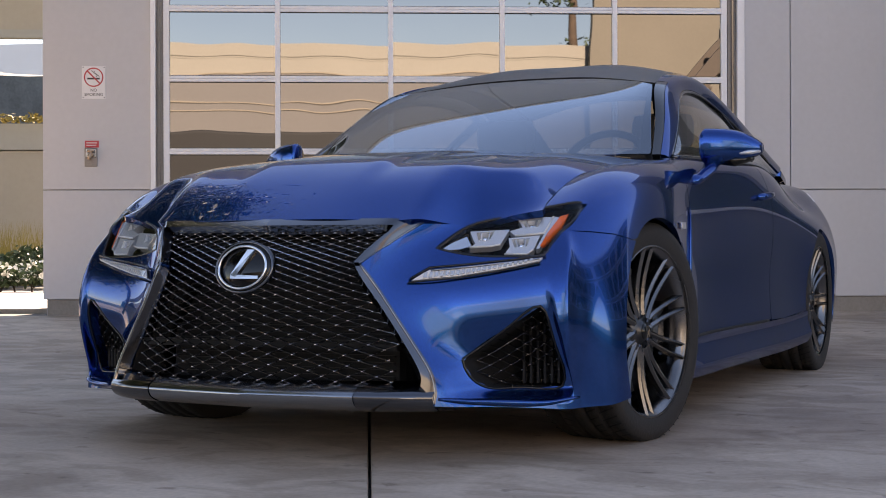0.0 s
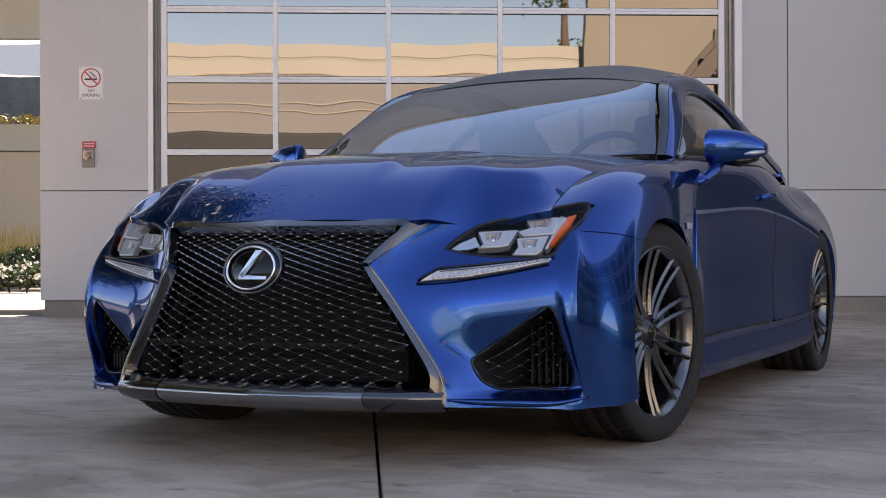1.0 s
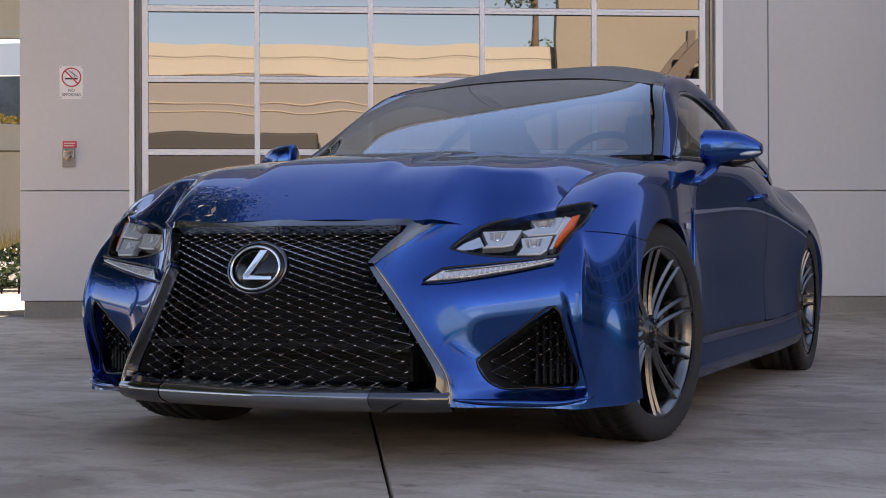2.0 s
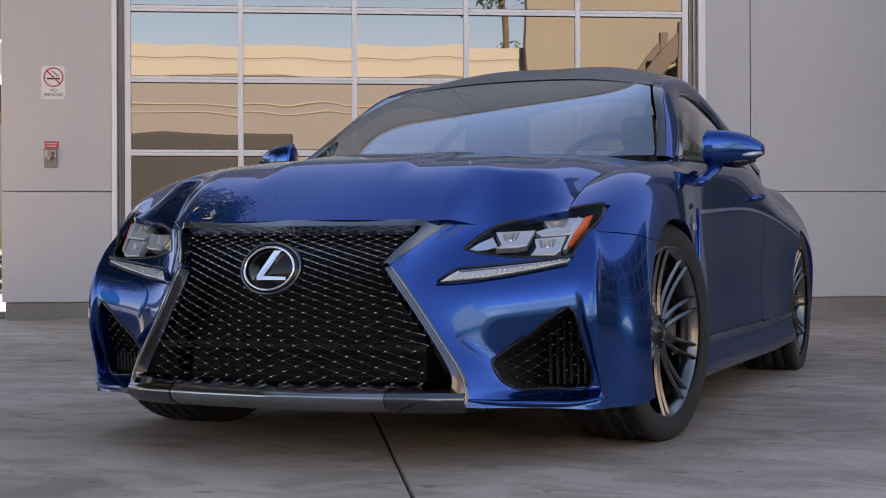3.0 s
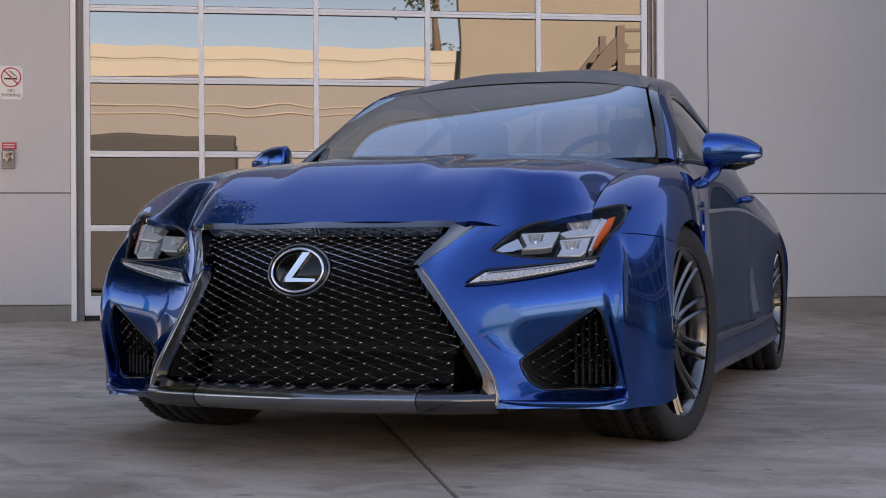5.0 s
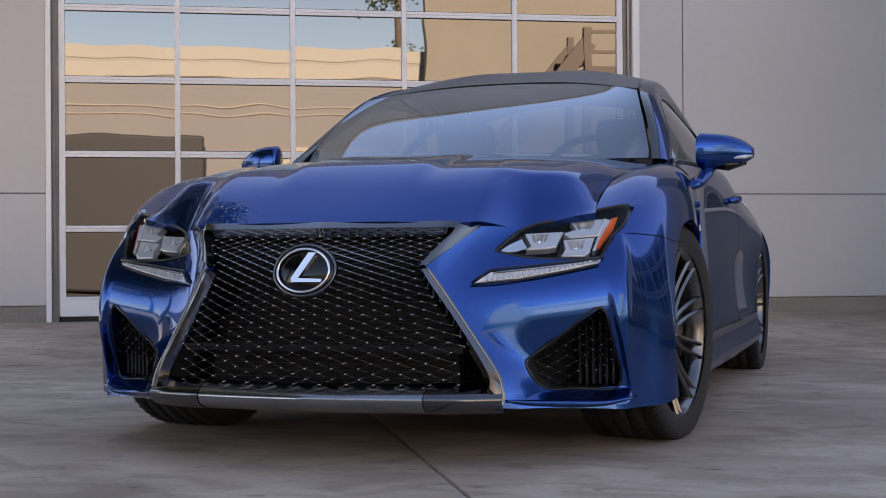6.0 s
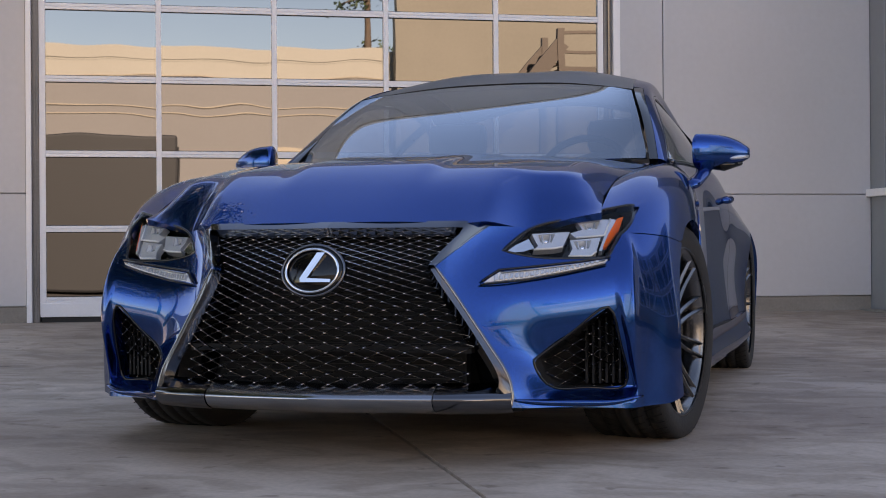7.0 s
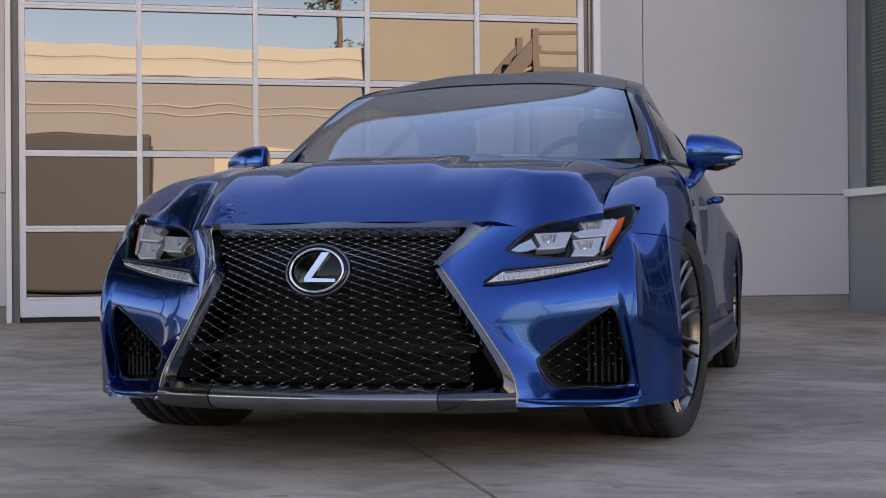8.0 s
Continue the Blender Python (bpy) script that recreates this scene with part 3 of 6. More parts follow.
# outdoor tap in a wall box, with a red tag above it
tag = box_at("red_tag", (-2.148, -0.0235, 1.314), (-2.048, -0.0203, 1.364), RED, None, 0.0006)
tagged(tag, "small red warning plate with white lettering on the wall", "sign")
TAGW = shader("tag_letters", (0.7, 0.55, 0.55), 0.5)
for k, (x0, x1, z) in enumerate(((-2.138, -2.060, 1.348), (-2.138, -2.066, 1.330))):
    box_at("letter_bar", (x0, -0.0246, z - 0.004), (x1, -0.0236, z + 0.004), TAGW, tag)
tap = tagged(empty("wall_tap"), "weathered metal tap in a recessed wall box", "tap")
box_at("tap_box", (-2.150, -0.032, 1.175), (-2.058, -0.019, 1.312), TRACK, tap, 0.004)
box_at("box_door", (-2.140, -0.038, 1.240), (-2.068, -0.0325, 1.304), SATIN, tap, 0.003)
BRASS = grain(shader("dull_brass", (0.5, 0.36, 0.25), 0.4, 0.8), (0.52, 0.38, 0.28), 0.2, 10, 100)
link("spout", *tube([W @ Vector(p) for p in ((-2.100, -0.03, 1.262), (-2.100, -0.062, 1.264), (-2.102, -0.088, 1.252), (-2.103, -0.094, 1.222))], [0.017, 0.017, 0.016, 0.013], 12), BRASS, tap)
link("handle", *tube([W @ Vector(p) for p in ((-2.124, -0.066, 1.286), (-2.078, -0.066, 1.286))], 0.009, 10), BRASS, tap)
link("valve", *tube([W @ Vector(p) for p in ((-2.101, -0.064, 1.262), (-2.101, -0.066, 1.286))], 0.009, 10), BRASS, tap)

# ---- the car ----
car = tagged(empty("car"), "metallic blue sports coupe with black mesh spindle grille, parked", "car")

# guide curves of the nose: at each height, stations from the middle round to the front wheel arch
NOSE_Z = (0.12, 0.20, 0.33, 0.41, 0.48, 0.55, 0.61, 0.70)
NOSE_X = (
    (0, 0.30, 0.50, 0.62, 0.755, 0.80, 0.865, 0.895),
    (0, 0.30, 0.50, 0.62, 0.762, 0.806, 0.875, 0.905),
    (0, 0.29, 0.42, 0.56, 0.757, 0.806, 0.882, 0.915),
    (0, 0.265, 0.38, 0.52, 0.756, 0.808, 0.884, 0.917),
    (0, 0.24, 0.34, 0.48, 0.752, 0.806, 0.884, 0.918),
    (0, 0.24, 0.33, 0.47, 0.735, 0.795, 0.876, 0.912),
    (0, 0.27, 0.37, 0.49, 0.730, 0.785, 0.862, 0.900),
    (0, 0.30, 0.41, 0.52, 0.725, 0.770, 0.835, 0.868))
NOSE_Y = (
    (-0.905, -0.87, -0.795, -0.665, -0.575, -0.535, -0.40, -0.28),
    (-0.925, -0.885, -0.80, -0.655, -0.580, -0.535, -0.40, -0.28),
    (-0.945, -0.885, -0.80, -0.685, -0.595, -0.545, -0.40, -0.28),
    (-0.942, -0.888, -0.826, -0.724, -0.618, -0.556, -0.39, -0.262),
    (-0.93, -0.885, -0.835, -0.715, -0.600, -0.545, -0.38, -0.24),
    (-0.885, -0.845, -0.81, -0.660, -0.565, -0.510, -0.34, -0.20),
    (-0.82, -0.785, -0.74, -0.605, -0.505, -0.450, -0.29, -0.16),
    (-0.66, -0.655, -0.635, -0.555, -0.420, -0.370, -0.23, -0.10))
nose_x = [np.polyval(np.polyfit(NOSE_Z, [r[i] for r in NOSE_X], 4), NOSE_Z) for i in range(8)]
nose_y = [np.polyval(np.polyfit(NOSE_Z, [r[i] for r in NOSE_Y], 4), NOSE_Z) for i in range(8)]
EDGE = [(0.505, 0.165), (0.506, 0.20), (0.490, 0.252), (0.442, 0.33), (0.390, 0.412), (0.345, 0.483), (0.314, 0.530)]


class Nose(Net):
    """The nose: below a rolled shoulder under the lamps the skin falls back to the intake, up to a sharp upright fin."""
    def at(self, u, v):
        p = super().at(u, v)
        x, z = p[:, 0], p[:, 2]
        shoulder = np.interp(x, (0.36, 0.55, 0.70, 0.76), (0.440, 0.462, 0.480, 0.492))
        inner = np.interp(z, [q[1] for q in EDGE], [q[0] for q in EDGE])
        fin = np.interp(z, (0.193, 0.33, 0.491), (0.792, 0.779, 0.748))
        side = ease(-0.01, 0.15, x - inner) * (1 - ease(-0.012, 0.008, x - fin))
        p[:, 1] -= 0.014 * np.exp(-((x - 0.42) / 0.06) ** 2) * ease(0.50, 0.66, z)
        p[:, 1] += 0.046 * side * np.clip((shoulder + 0.015 - z) / 0.26, 0, 1) ** 1.6 * ease(0.158, 0.200, z)
        return p


nose = Nose(range(8), NOSE_Z, [[(nose_x[i][j], nose_y[i][j], NOSE_Z[j]) for j in range(8)] for i in range(8)])


NOSE_S, nose_lines = np.linspace(0, 7, 351), {}


def nose_at(x, z, axis=0):
    """Station of the nose at height z where x (or y, axis 1) has that value."""
    k = round(z, 4)
    if k not in nose_lines:
        nose_lines[k] = nose.at(NOSE_S, np.full(len(NOSE_S), k))
    return (float(np.interp(x, nose_lines[k][:, axis], NOSE_S)), z)


def on_nose(pairs):
    return [nose_at(x, z) for x, z in pairs]


# hood: guide rows from the nose back to the windscreen
HOOD_X = (0, 0.20, 0.36, 0.43, 0.504, 0.60)
HOOD_SHUT = (0.693, 0.688, 0.682, 0.678, 0.676, 0.684, 0.698, 0.722)
HOOD_Y = (
    (-0.765, -0.70, -0.60, -0.50, -0.42, -0.25, 0.00, 0.40),
    (-0.757, -0.695, -0.60, -0.50, -0.42, -0.25, 0.00, 0.41),
    (-0.735, -0.68, -0.59, -0.495, -0.415, -0.25, 0.00, 0.45),
    (-0.69, -0.645, -0.57, -0.485, -0.41, -0.245, 0.00, 0.49),
    (-0.572, -0.545, -0.50, -0.445, -0.385, -0.23, 0.01, 0.53),
    (-0.535, -0.505, -0.46, -0.41, -0.355, -0.215, 0.02, 0.57),
    (-0.497, -0.468, -0.42, -0.37, -0.32, -0.20, 0.03, 0.60))
HOOD_Z = (
    (0.648, 0.695, 0.757, 0.800, 0.820, 0.843, 0.866, 0.890),
    (0.648, 0.694, 0.756, 0.799, 0.819, 0.842, 0.866, 0.890),
    (0.643, 0.685, 0.748, 0.795, 0.816, 0.840, 0.865, 0.892),
    (0.646, 0.680, 0.738, 0.787, 0.810, 0.835, 0.861, 0.891),
    (0.630, 0.667, 0.722, 0.772, 0.800, 0.830, 0.857, 0.888),
    (0.652, 0.682, 0.727, 0.766, 0.790, 0.819, 0.846, 0.877),
    (0.672, 0.682, 0.700, 0.716, 0.733, 0.775, 0.811, 0.866))


class Hood(Net):
    """The bonnet: a smooth sheet with a raised middle whose edges sharpen towards the screen."""
    def at(self, u, v):
        p = super().at(u, v)
        p[:, 2] += 0.013 * (1 - ease(0.17, 0.245, np.abs(p[:, 0]))) * ease(-0.66, -0.42, p[:, 1])
        return p


hood_cols = [[(HOOD_X[i] if i < 6 else HOOD_SHUT[j], HOOD_Y[i][j], HOOD_Z[i][j]) for j in range(8)] for i in range(7)]
hood_cols = [[(-x, y, z) for x, y, z in c] for c in hood_cols[:0:-1]] + hood_cols
hood = Hood(range(13), range(8), hood_cols)
skin("hood", hood, [(0, 0), (12, 0), (12, 7), (0, 7)], 150, 80, PAINT, car, 0.02, "long blue bonnet with a raised middle", outward=(0, 0, 1))

def nose_pt(x, z, out=0.0, s=1):
    """A point of the nose skin, moved out along its normal, on either side of the car."""
    u = nose_at(x, z)
    n = nose.normal([u[0]], [u[1]])[0]
    p = nose.at([u[0]], [u[1]])[0] + n * (out if n[1] < 0 else -out)
    return (p[0] * s, p[1], p[2])


# guide sections of the flank: (x, z) from the hood cut or waist down to the sill, at each y
FLANK = {
    -0.52: ((0.686, 0.655), (0.700, 0.648), (0.730, 0.615), (0.780, 0.56), (0.813, 0.45), (0.822, 0.33), (0.81, 0.15)),
    -0.42: ((0.690, 0.690), (0.735, 0.690), (0.786, 0.655), (0.838, 0.56), (0.868, 0.45), (0.882, 0.33), (0.88, 0.15)),
    -0.20: ((0.672, 0.783), (0.756, 0.781), (0.838, 0.743), (0.884, 0.645), (0.906, 0.50), (0.913, 0.36), (0.90, 0.15)),
    0.00: ((0.668, 0.826), (0.765, 0.821), (0.849, 0.783), (0.891, 0.69), (0.910, 0.54), (0.918, 0.40), (0.91, 0.15)),
    0.25: ((0.685, 0.858), (0.772, 0.845), (0.842, 0.800), (0.870, 0.70), (0.880, 0.55), (0.886, 0.40), (0.89, 0.15)),
    0.50: ((0.735, 0.864), (0.782, 0.851), (0.830, 0.795), (0.850, 0.69), (0.853, 0.54), (0.850, 0.40), (0.87, 0.15)),
    1.10: ((0.772, 0.882), (0.800, 0.857), (0.832, 0.788), (0.845, 0.69), (0.842, 0.55), (0.833, 0.40), (0.862, 0.15)),
    1.70: ((0.762, 0.902), (0.795, 0.872), (0.830, 0.788), (0.846, 0.70), (0.846, 0.57), (0.839, 0.42), (0.870, 0.15)),
    2.15: ((0.712, 0.913), (0.755, 0.877), (0.806, 0.795), (0.846, 0.705), (0.852, 0.59), (0.838, 0.43), (0.86, 0.15)),
    2.40: ((0.684, 0.906), (0.724, 0.866), (0.778, 0.788), (0.840, 0.705), (0.864, 0.60), (0.856, 0.44), (0.86, 0.15)),
    2.73: ((0.640, 0.893), (0.680, 0.852), (0.745, 0.778), (0.824, 0.703), (0.874, 0.605), (0.894, 0.45), (0.88, 0.15)),
    3.20: ((0.600, 0.885), (0.655, 0.862), (0.722, 0.805), (0.788, 0.710), (0.830, 0.60), (0.845, 0.45), (0.83, 0.20)),
    3.58: ((0.520, 0.880), (0.570, 0.862), (0.630, 0.805), (0.690, 0.710), (0.722, 0.60), (0.732, 0.45), (0.70, 0.22)),
    3.74: ((0.380, 0.870), (0.430, 0.857), (0.500, 0.805), (0.550, 0.710), (0.578, 0.60), (0.582, 0.45), (0.55, 0.25))}
# the fender meets the hood along its edge
hood_edge = hood.at(np.full(60, 12.0), np.linspace(0, 7, 60))
FLANK = {y: (((float(np.interp(y, hood_edge[:, 1], hood_edge[:, 0])) + 0.004, float(np.interp(y, hood_edge[:, 1], hood_edge[:, 2]))),) + sec[1:] if -0.5 < y < 0.3 else sec) for y, sec in FLANK.items()}
flank = Net(list(FLANK), range(7), [[(x, y, z) for x, z in s] for y, s in FLANK.items()])


FLANK_S, flank_lines = np.linspace(0, 6, 301), {}


def flank_at(y, z):
    k = round(y, 4)
    if k not in flank_lines:
        flank_lines[k] = flank.at(np.full(len(FLANK_S), k), FLANK_S)
    return (y, float(np.interp(-z, -flank_lines[k][:, 2], FLANK_S)))


def on_flank(pairs, n=1):
    out = []
    for (y0, z0), (y1, z1) in zip(pairs, pairs[1:]):
        out += [flank_at(y0 + (y1 - y0) * k / n, z0 + (z1 - z0) * k / n) for k in range(n)]
    return out + [flank_at(*pairs[-1])]


def arc(cy, cz, r, a0, a1, n=36):
    return [(cy + r * math.cos(radians(a0 + (a1 - a0) * k / n)), cz + r * math.sin(radians(a0 + (a1 - a0) * k / n))) for k in range(n + 1)]


ARCH_F, ARCH_R = (0.0, 0.305, 0.342), (2.73, 0.305, 0.350)

# front bumper, one piece on each side of the grille, cut out for grille, lamps and intakes
LAMP = [(0.513, 0.628), (0.452, 0.568), (0.54, 0.549), (0.64, 0.545), (0.717, 0.549), (0.752, 0.618)]
FOG = [(0.66, 0.196), (0.71, 0.196), (0.760, 0.200), (0.765, 0.215), (0.757, 0.31), (0.742, 0.405), (0.730, 0.416), (0.64, 0.352), (0.555, 0.288), (0.545, 0.268), (0.566, 0.222), (0.600, 0.197)]
seam_top = [nose_at(-0.43, 0.611, 1), nose_at(-0.36, 0.605, 1), nose_at(-0.28, 0.589, 1)]
arch_edge = [nose_at(y, z, 1) for y, z in arc(0.0, 0.305, 0.388, 133, 202, 18)]
half = (on_nose([(0.43, 0.645)] + LAMP) + seam_top + arch_edge + [nose_at(-0.44, 0.145, 1)] + on_nose([(0.80, 0.142), (0.765, 0.142), (0.70, 0.146), (0.60, 0.152), (0.54, 0.156), (0.505, 0.160)] + [tuple(p) for p in run(EDGE, 4)[1:]] + [(0.36, 0.576), (0.40, 0.618)]))
uv, fc = cut_cells(half, 190, 120, [on_nose(FOG)])
pn, nn = nose.at(uv[:, 0], uv[:, 1]), nose.normal(uv[:, 0], uv[:, 1])
if nn.mean(0)[1] > 0:
    nn, fc = -nn, [f[::-1] for f in fc]
# run the skin into the fender near the wheel arch
for k in range(len(pn)):
    t = min(1.0, max(0.0, (pn[k, 1] + 0.545) / 0.09)) * min(1.0, max(0.0, (uv[k, 0] - 3.6) / 0.8))
    if t > 0:
        xf = flank.at([pn[k, 1]], [flank_at(pn[k, 1], pn[k, 2])[1]])[0][0]
        pn[k, 0] += (xf - pn[k, 0]) * t * t * (3 - 2 * t)
hv, hf = shell(pn, nn, fc, 0.03)
for v, f in ((hv, hf), flip_x(hv, hf)):
    link("bumper_side", v, f, PAINT, car, "sculpted blue front bumper")

# sides
fender_out = ([(y, 0.0) for y in np.linspace(-0.468, 0.415, 34)] + on_flank([(0.415, 0.80), (0.40, 0.285)], 14)
              + on_flank(arc(*ARCH_F, -4, 80, 28)[:-1] + [(y * (1 + 0.13 * k), 0.305 + (z - 0.305) * (1 + 0.13 * k)) for (y, z), k in zip(arc(*ARCH_F, 80, 131, 16), [t * t * (3 - 2 * t) for t in np.linspace(0, 1, 17)])]) + on_flank([(-0.28, 0.592), (-0.36, 0.608), (-0.43, 0.614), (-0.492, 0.616), (-0.45, 0.648), (-0.384, 0.689), (-0.40, 0.692), (-0.44, 0.688)], 5))
skin("front_fender", flank, fender_out, 90, 60, PAINT, car, 0.02, sides=(1, -1), outward=(1, 0, 0.3))
door_out = [(y, 0.0) for y in np.linspace(0.421, 1.74, 24)] + on_flank([(1.74, 0.86), (1.70, 0.45), (1.66, 0.285)], 10) + on_flank([(1.60, 0.28), (0.406, 0.28)], 8) + on_flank([(0.406, 0.30), (0.421, 0.80)], 10)
doors = skin("door", flank, door_out, 70, 50, PAINT, car, 0.02, sides=(1, -1), outward=(1, 0, 0.2))
quarter_out = ([(y, 0.0) for y in np.linspace(1.746, 3.74, 40)] + [(3.74, 5.9)] + on_flank([(3.6, 0.24), (3.2, 0.20)], 4)
               + on_flank(arc(*ARCH_R, -14, 184, 60)) + on_flank([(2.30, 0.27), (1.67, 0.28)], 6) + on_flank([(1.706, 0.45), (1.746, 0.86)], 10))
skin("rear_quarter_panel", flank, quarter_out, 110, 60, PAINT, car, 0.02, sides=(1, -1), outward=(1, 0, 0.2))

# side skirts: a flared blade under the doors
skirt_rows = [[(x, y, z) for y in (0.345, 0.6, 1.2, 1.9, 2.38)] for x, z in ((0.850, 0.276), (0.849, 0.246), (0.857, 0.210), (0.866, 0.176), (0.848, 0.140))]
for i, row in enumerate(skirt_rows):
    row[0] = (row[0][0] - 0.01, row[0][1], row[0][2])
    row[3] = (row[3][0] + 0.006, row[3][1], row[3][2])
    row[4] = (row[4][0] + 0.014, row[4][1], row[4][2] + 0.012)
skirt = Net(range(5), range(5), skirt_rows)
skin("side_skirt", skirt, [(0, 0), (4, 0), (4, 4), (0, 4)], 20, 40, PAINT, car, 0.02, sides=(1, -1), outward=(1, 0, 0))

for s in (1, -1):
    gap = [flank.at([y], [flank_at(y, 0.282)[1]])[0] * np.array((s, 1, 1)) + np.array((0.002 * s, 0, -0.002)) for y in np.linspace(0.41, 1.60, 24)]
    link("sill_gap", *tube(gap, 0.0055, 6), MATT_BLACK, car)

# greenhouse
WS_BASE = ((0, 0.36, 0.868), (0.30, 0.40, 0.872), (0.515, 0.505, 0.884), (0.657, 0.655, 0.893))
WS_TOP = ((0, 1.225, 1.236), (0.25, 1.205, 1.228), (0.43, 1.150, 1.207), (0.540, 1.065, 1.178))
ws_cols = []
for b, t in zip(WS_BASE, WS_TOP):
    b, t = np.array(b), np.array(t)
    ws_cols.append([b + (t - b) * k + np.array((0, -0.3, 0.5)) * 0.075 * k * (1 - k) * 2 for k in (0, 0.33, 0.66, 1)])
ws_cols = [[p * np.array((-1, 1, 1)) for p in c] for c in ws_cols[:0:-1]] + ws_cols
screen = Net(range(7), range(4), ws_cols)
windscreen = skin("windscreen", screen, [(0, 0), (6, 0), (6, 3), (0, 3)], 48, 24, WINDSCREEN, car, 0.004, "raked windscreen mirroring the sky", outward=(0, -1, 1))
# the black printed band round the glass, as a frame just inside it
band_in = [(0.22, 0.03), (5.78, 0.03), (5.80, 2.84), (0.20, 2.84)]
skin("screen_band", screen, [(0, 0), (6, 0), (6, 3), (0, 3)], 48, 24, GLOSS_BLACK, windscreen, 0.0, offset=-0.006, outward=(0, -1, 1), holes=[band_in])

RAIL_IN = ((0.668, 0.625, 0.888), (0.608, 0.87, 1.056), (0.547, 1.085, 1.184), (0.500, 1.5, 1.268), (0.478, 1.95, 1.272), (0.480, 2.40, 1.195), (0.510, 2.80, 1.075), (0.550, 3.12, 0.965))
RAIL_OUT = ((0.736, 0.63, 0.868), (0.675, 0.93, 1.022), (0.602, 1.23, 1.157), (0.572, 1.55, 1.196), (0.563, 1.92, 1.170), (0.600, 2.30, 1.075), (0.635, 2.62, 0.975), (0.650, 2.80, 0.925))
rail_cols = []
for a, b in zip(RAIL_IN, RAIL_OUT):
    a, b = np.array(a), np.array(b)
    bulge = 0.010 if a[1] < 1.0 else (0.014 if a[1] < 1.3 else 0.022)
    rail_cols.append([a, a + (b - a) * 0.5 + np.array((bulge, -0.002, bulge * 0.7)), b])
rail = Net(range(8), range(3), rail_cols)
skin("pillar_moulding", rail, [(0, 0), (2.1, 0), (2.1, 0.62), (0, 0.62)], 40, 6, GLOSS_BLACK, car, 0.02, "black moulding beside the windscreen", sides=(1, -1), outward=(0.5, 0, 1))
skin("roof_rail", rail, [(0, 0.66), (2.1, 0.66), (2.14, 0), (7, 0), (7, 2), (0, 2)], 70, 14, PAINT, car, 0.02, "blue screen pillar running into the roof edge", sides=(1, -1), outward=(0.5, 0, 1))
roof_cols = []
for a, top in zip(((-1, 1.232, 1.242), (-1, 1.55, 1.322), (-1, 1.98, 1.346), (-1, 2.42, 1.283)), RAIL_IN[2:6]):
    top = np.array(top)
    c = np.array((0, a[1], a[2]))
    q = top * np.array((0.5, 0.5, 0.5)) + c * 0.5 + np.array((0, 0, 0.022))
    if a[1] < 1.3:
        q = np.array((0.27, 1.205, 1.231))
    roof_cols.append([top * np.array((-1, 1, 1)), q * np.array((-1, 1, 1)), c, q, top])
roof = Net(range(4), range(5), roof_cols)
skin("roof", roof, [(0.02, 0.02), (3, 0.02), (3, 3.98), (0.02, 3.98)], 40, 40, CARBON, car, 0.02, "dark carbon fibre roof", outward=(0, 0, 1))
back_rows = []
for k, (yc, zc) in enumerate(((2.42, 1.279), (2.80, 1.16), (3.12, 1.0))):
    top = np.array(RAIL_IN[5 + k])
    c = np.array((0, yc, zc))
    q = top * 0.5 + c * 0.5 + np.array((0, 0.02, 0.02))
    back_rows.append([top * np.array((-1, 1, 1)), q * np.array((-1, 1, 1)), c, q, top])
skin("rear_window", Net(range(3), range(5), back_rows), [(0, 0), (2, 0), (2, 4), (0, 4)], 24, 32, SIDE_GLASS, car, 0.004, outward=(0, 0.5, 1))
tail = Net(range(3), range(5), [[(x * s, y, z) for s in (-1, -0.5, 0, 0.5, 1)] for x, y, z in ((0.590, 3.12, 0.955), (0.54, 3.50, 0.900), (0.42, 3.70, 0.885))])
skin("boot_lid", tail, [(0, 0), (2, 0), (2, 4), (0, 4)], 16, 24, PAINT, car, 0.03, outward=(0, 0, 1))
back = Net(range(4), range(5), [[(x * s, y - abs(s) * 0.05, z) for s in (-1, -0.5, 0, 0.5, 1)] for x, y, z in ((0.42, 3.70, 0.88), (0.55, 3.77, 0.72), (0.58, 3.79, 0.48), (0.55, 3.74, 0.22))])
skin("rear_bumper", back, [(0, 0), (3, 0), (3, 4), (0, 4)], 16, 24, PAINT, car, 0.03, outward=(0, 1, 0))

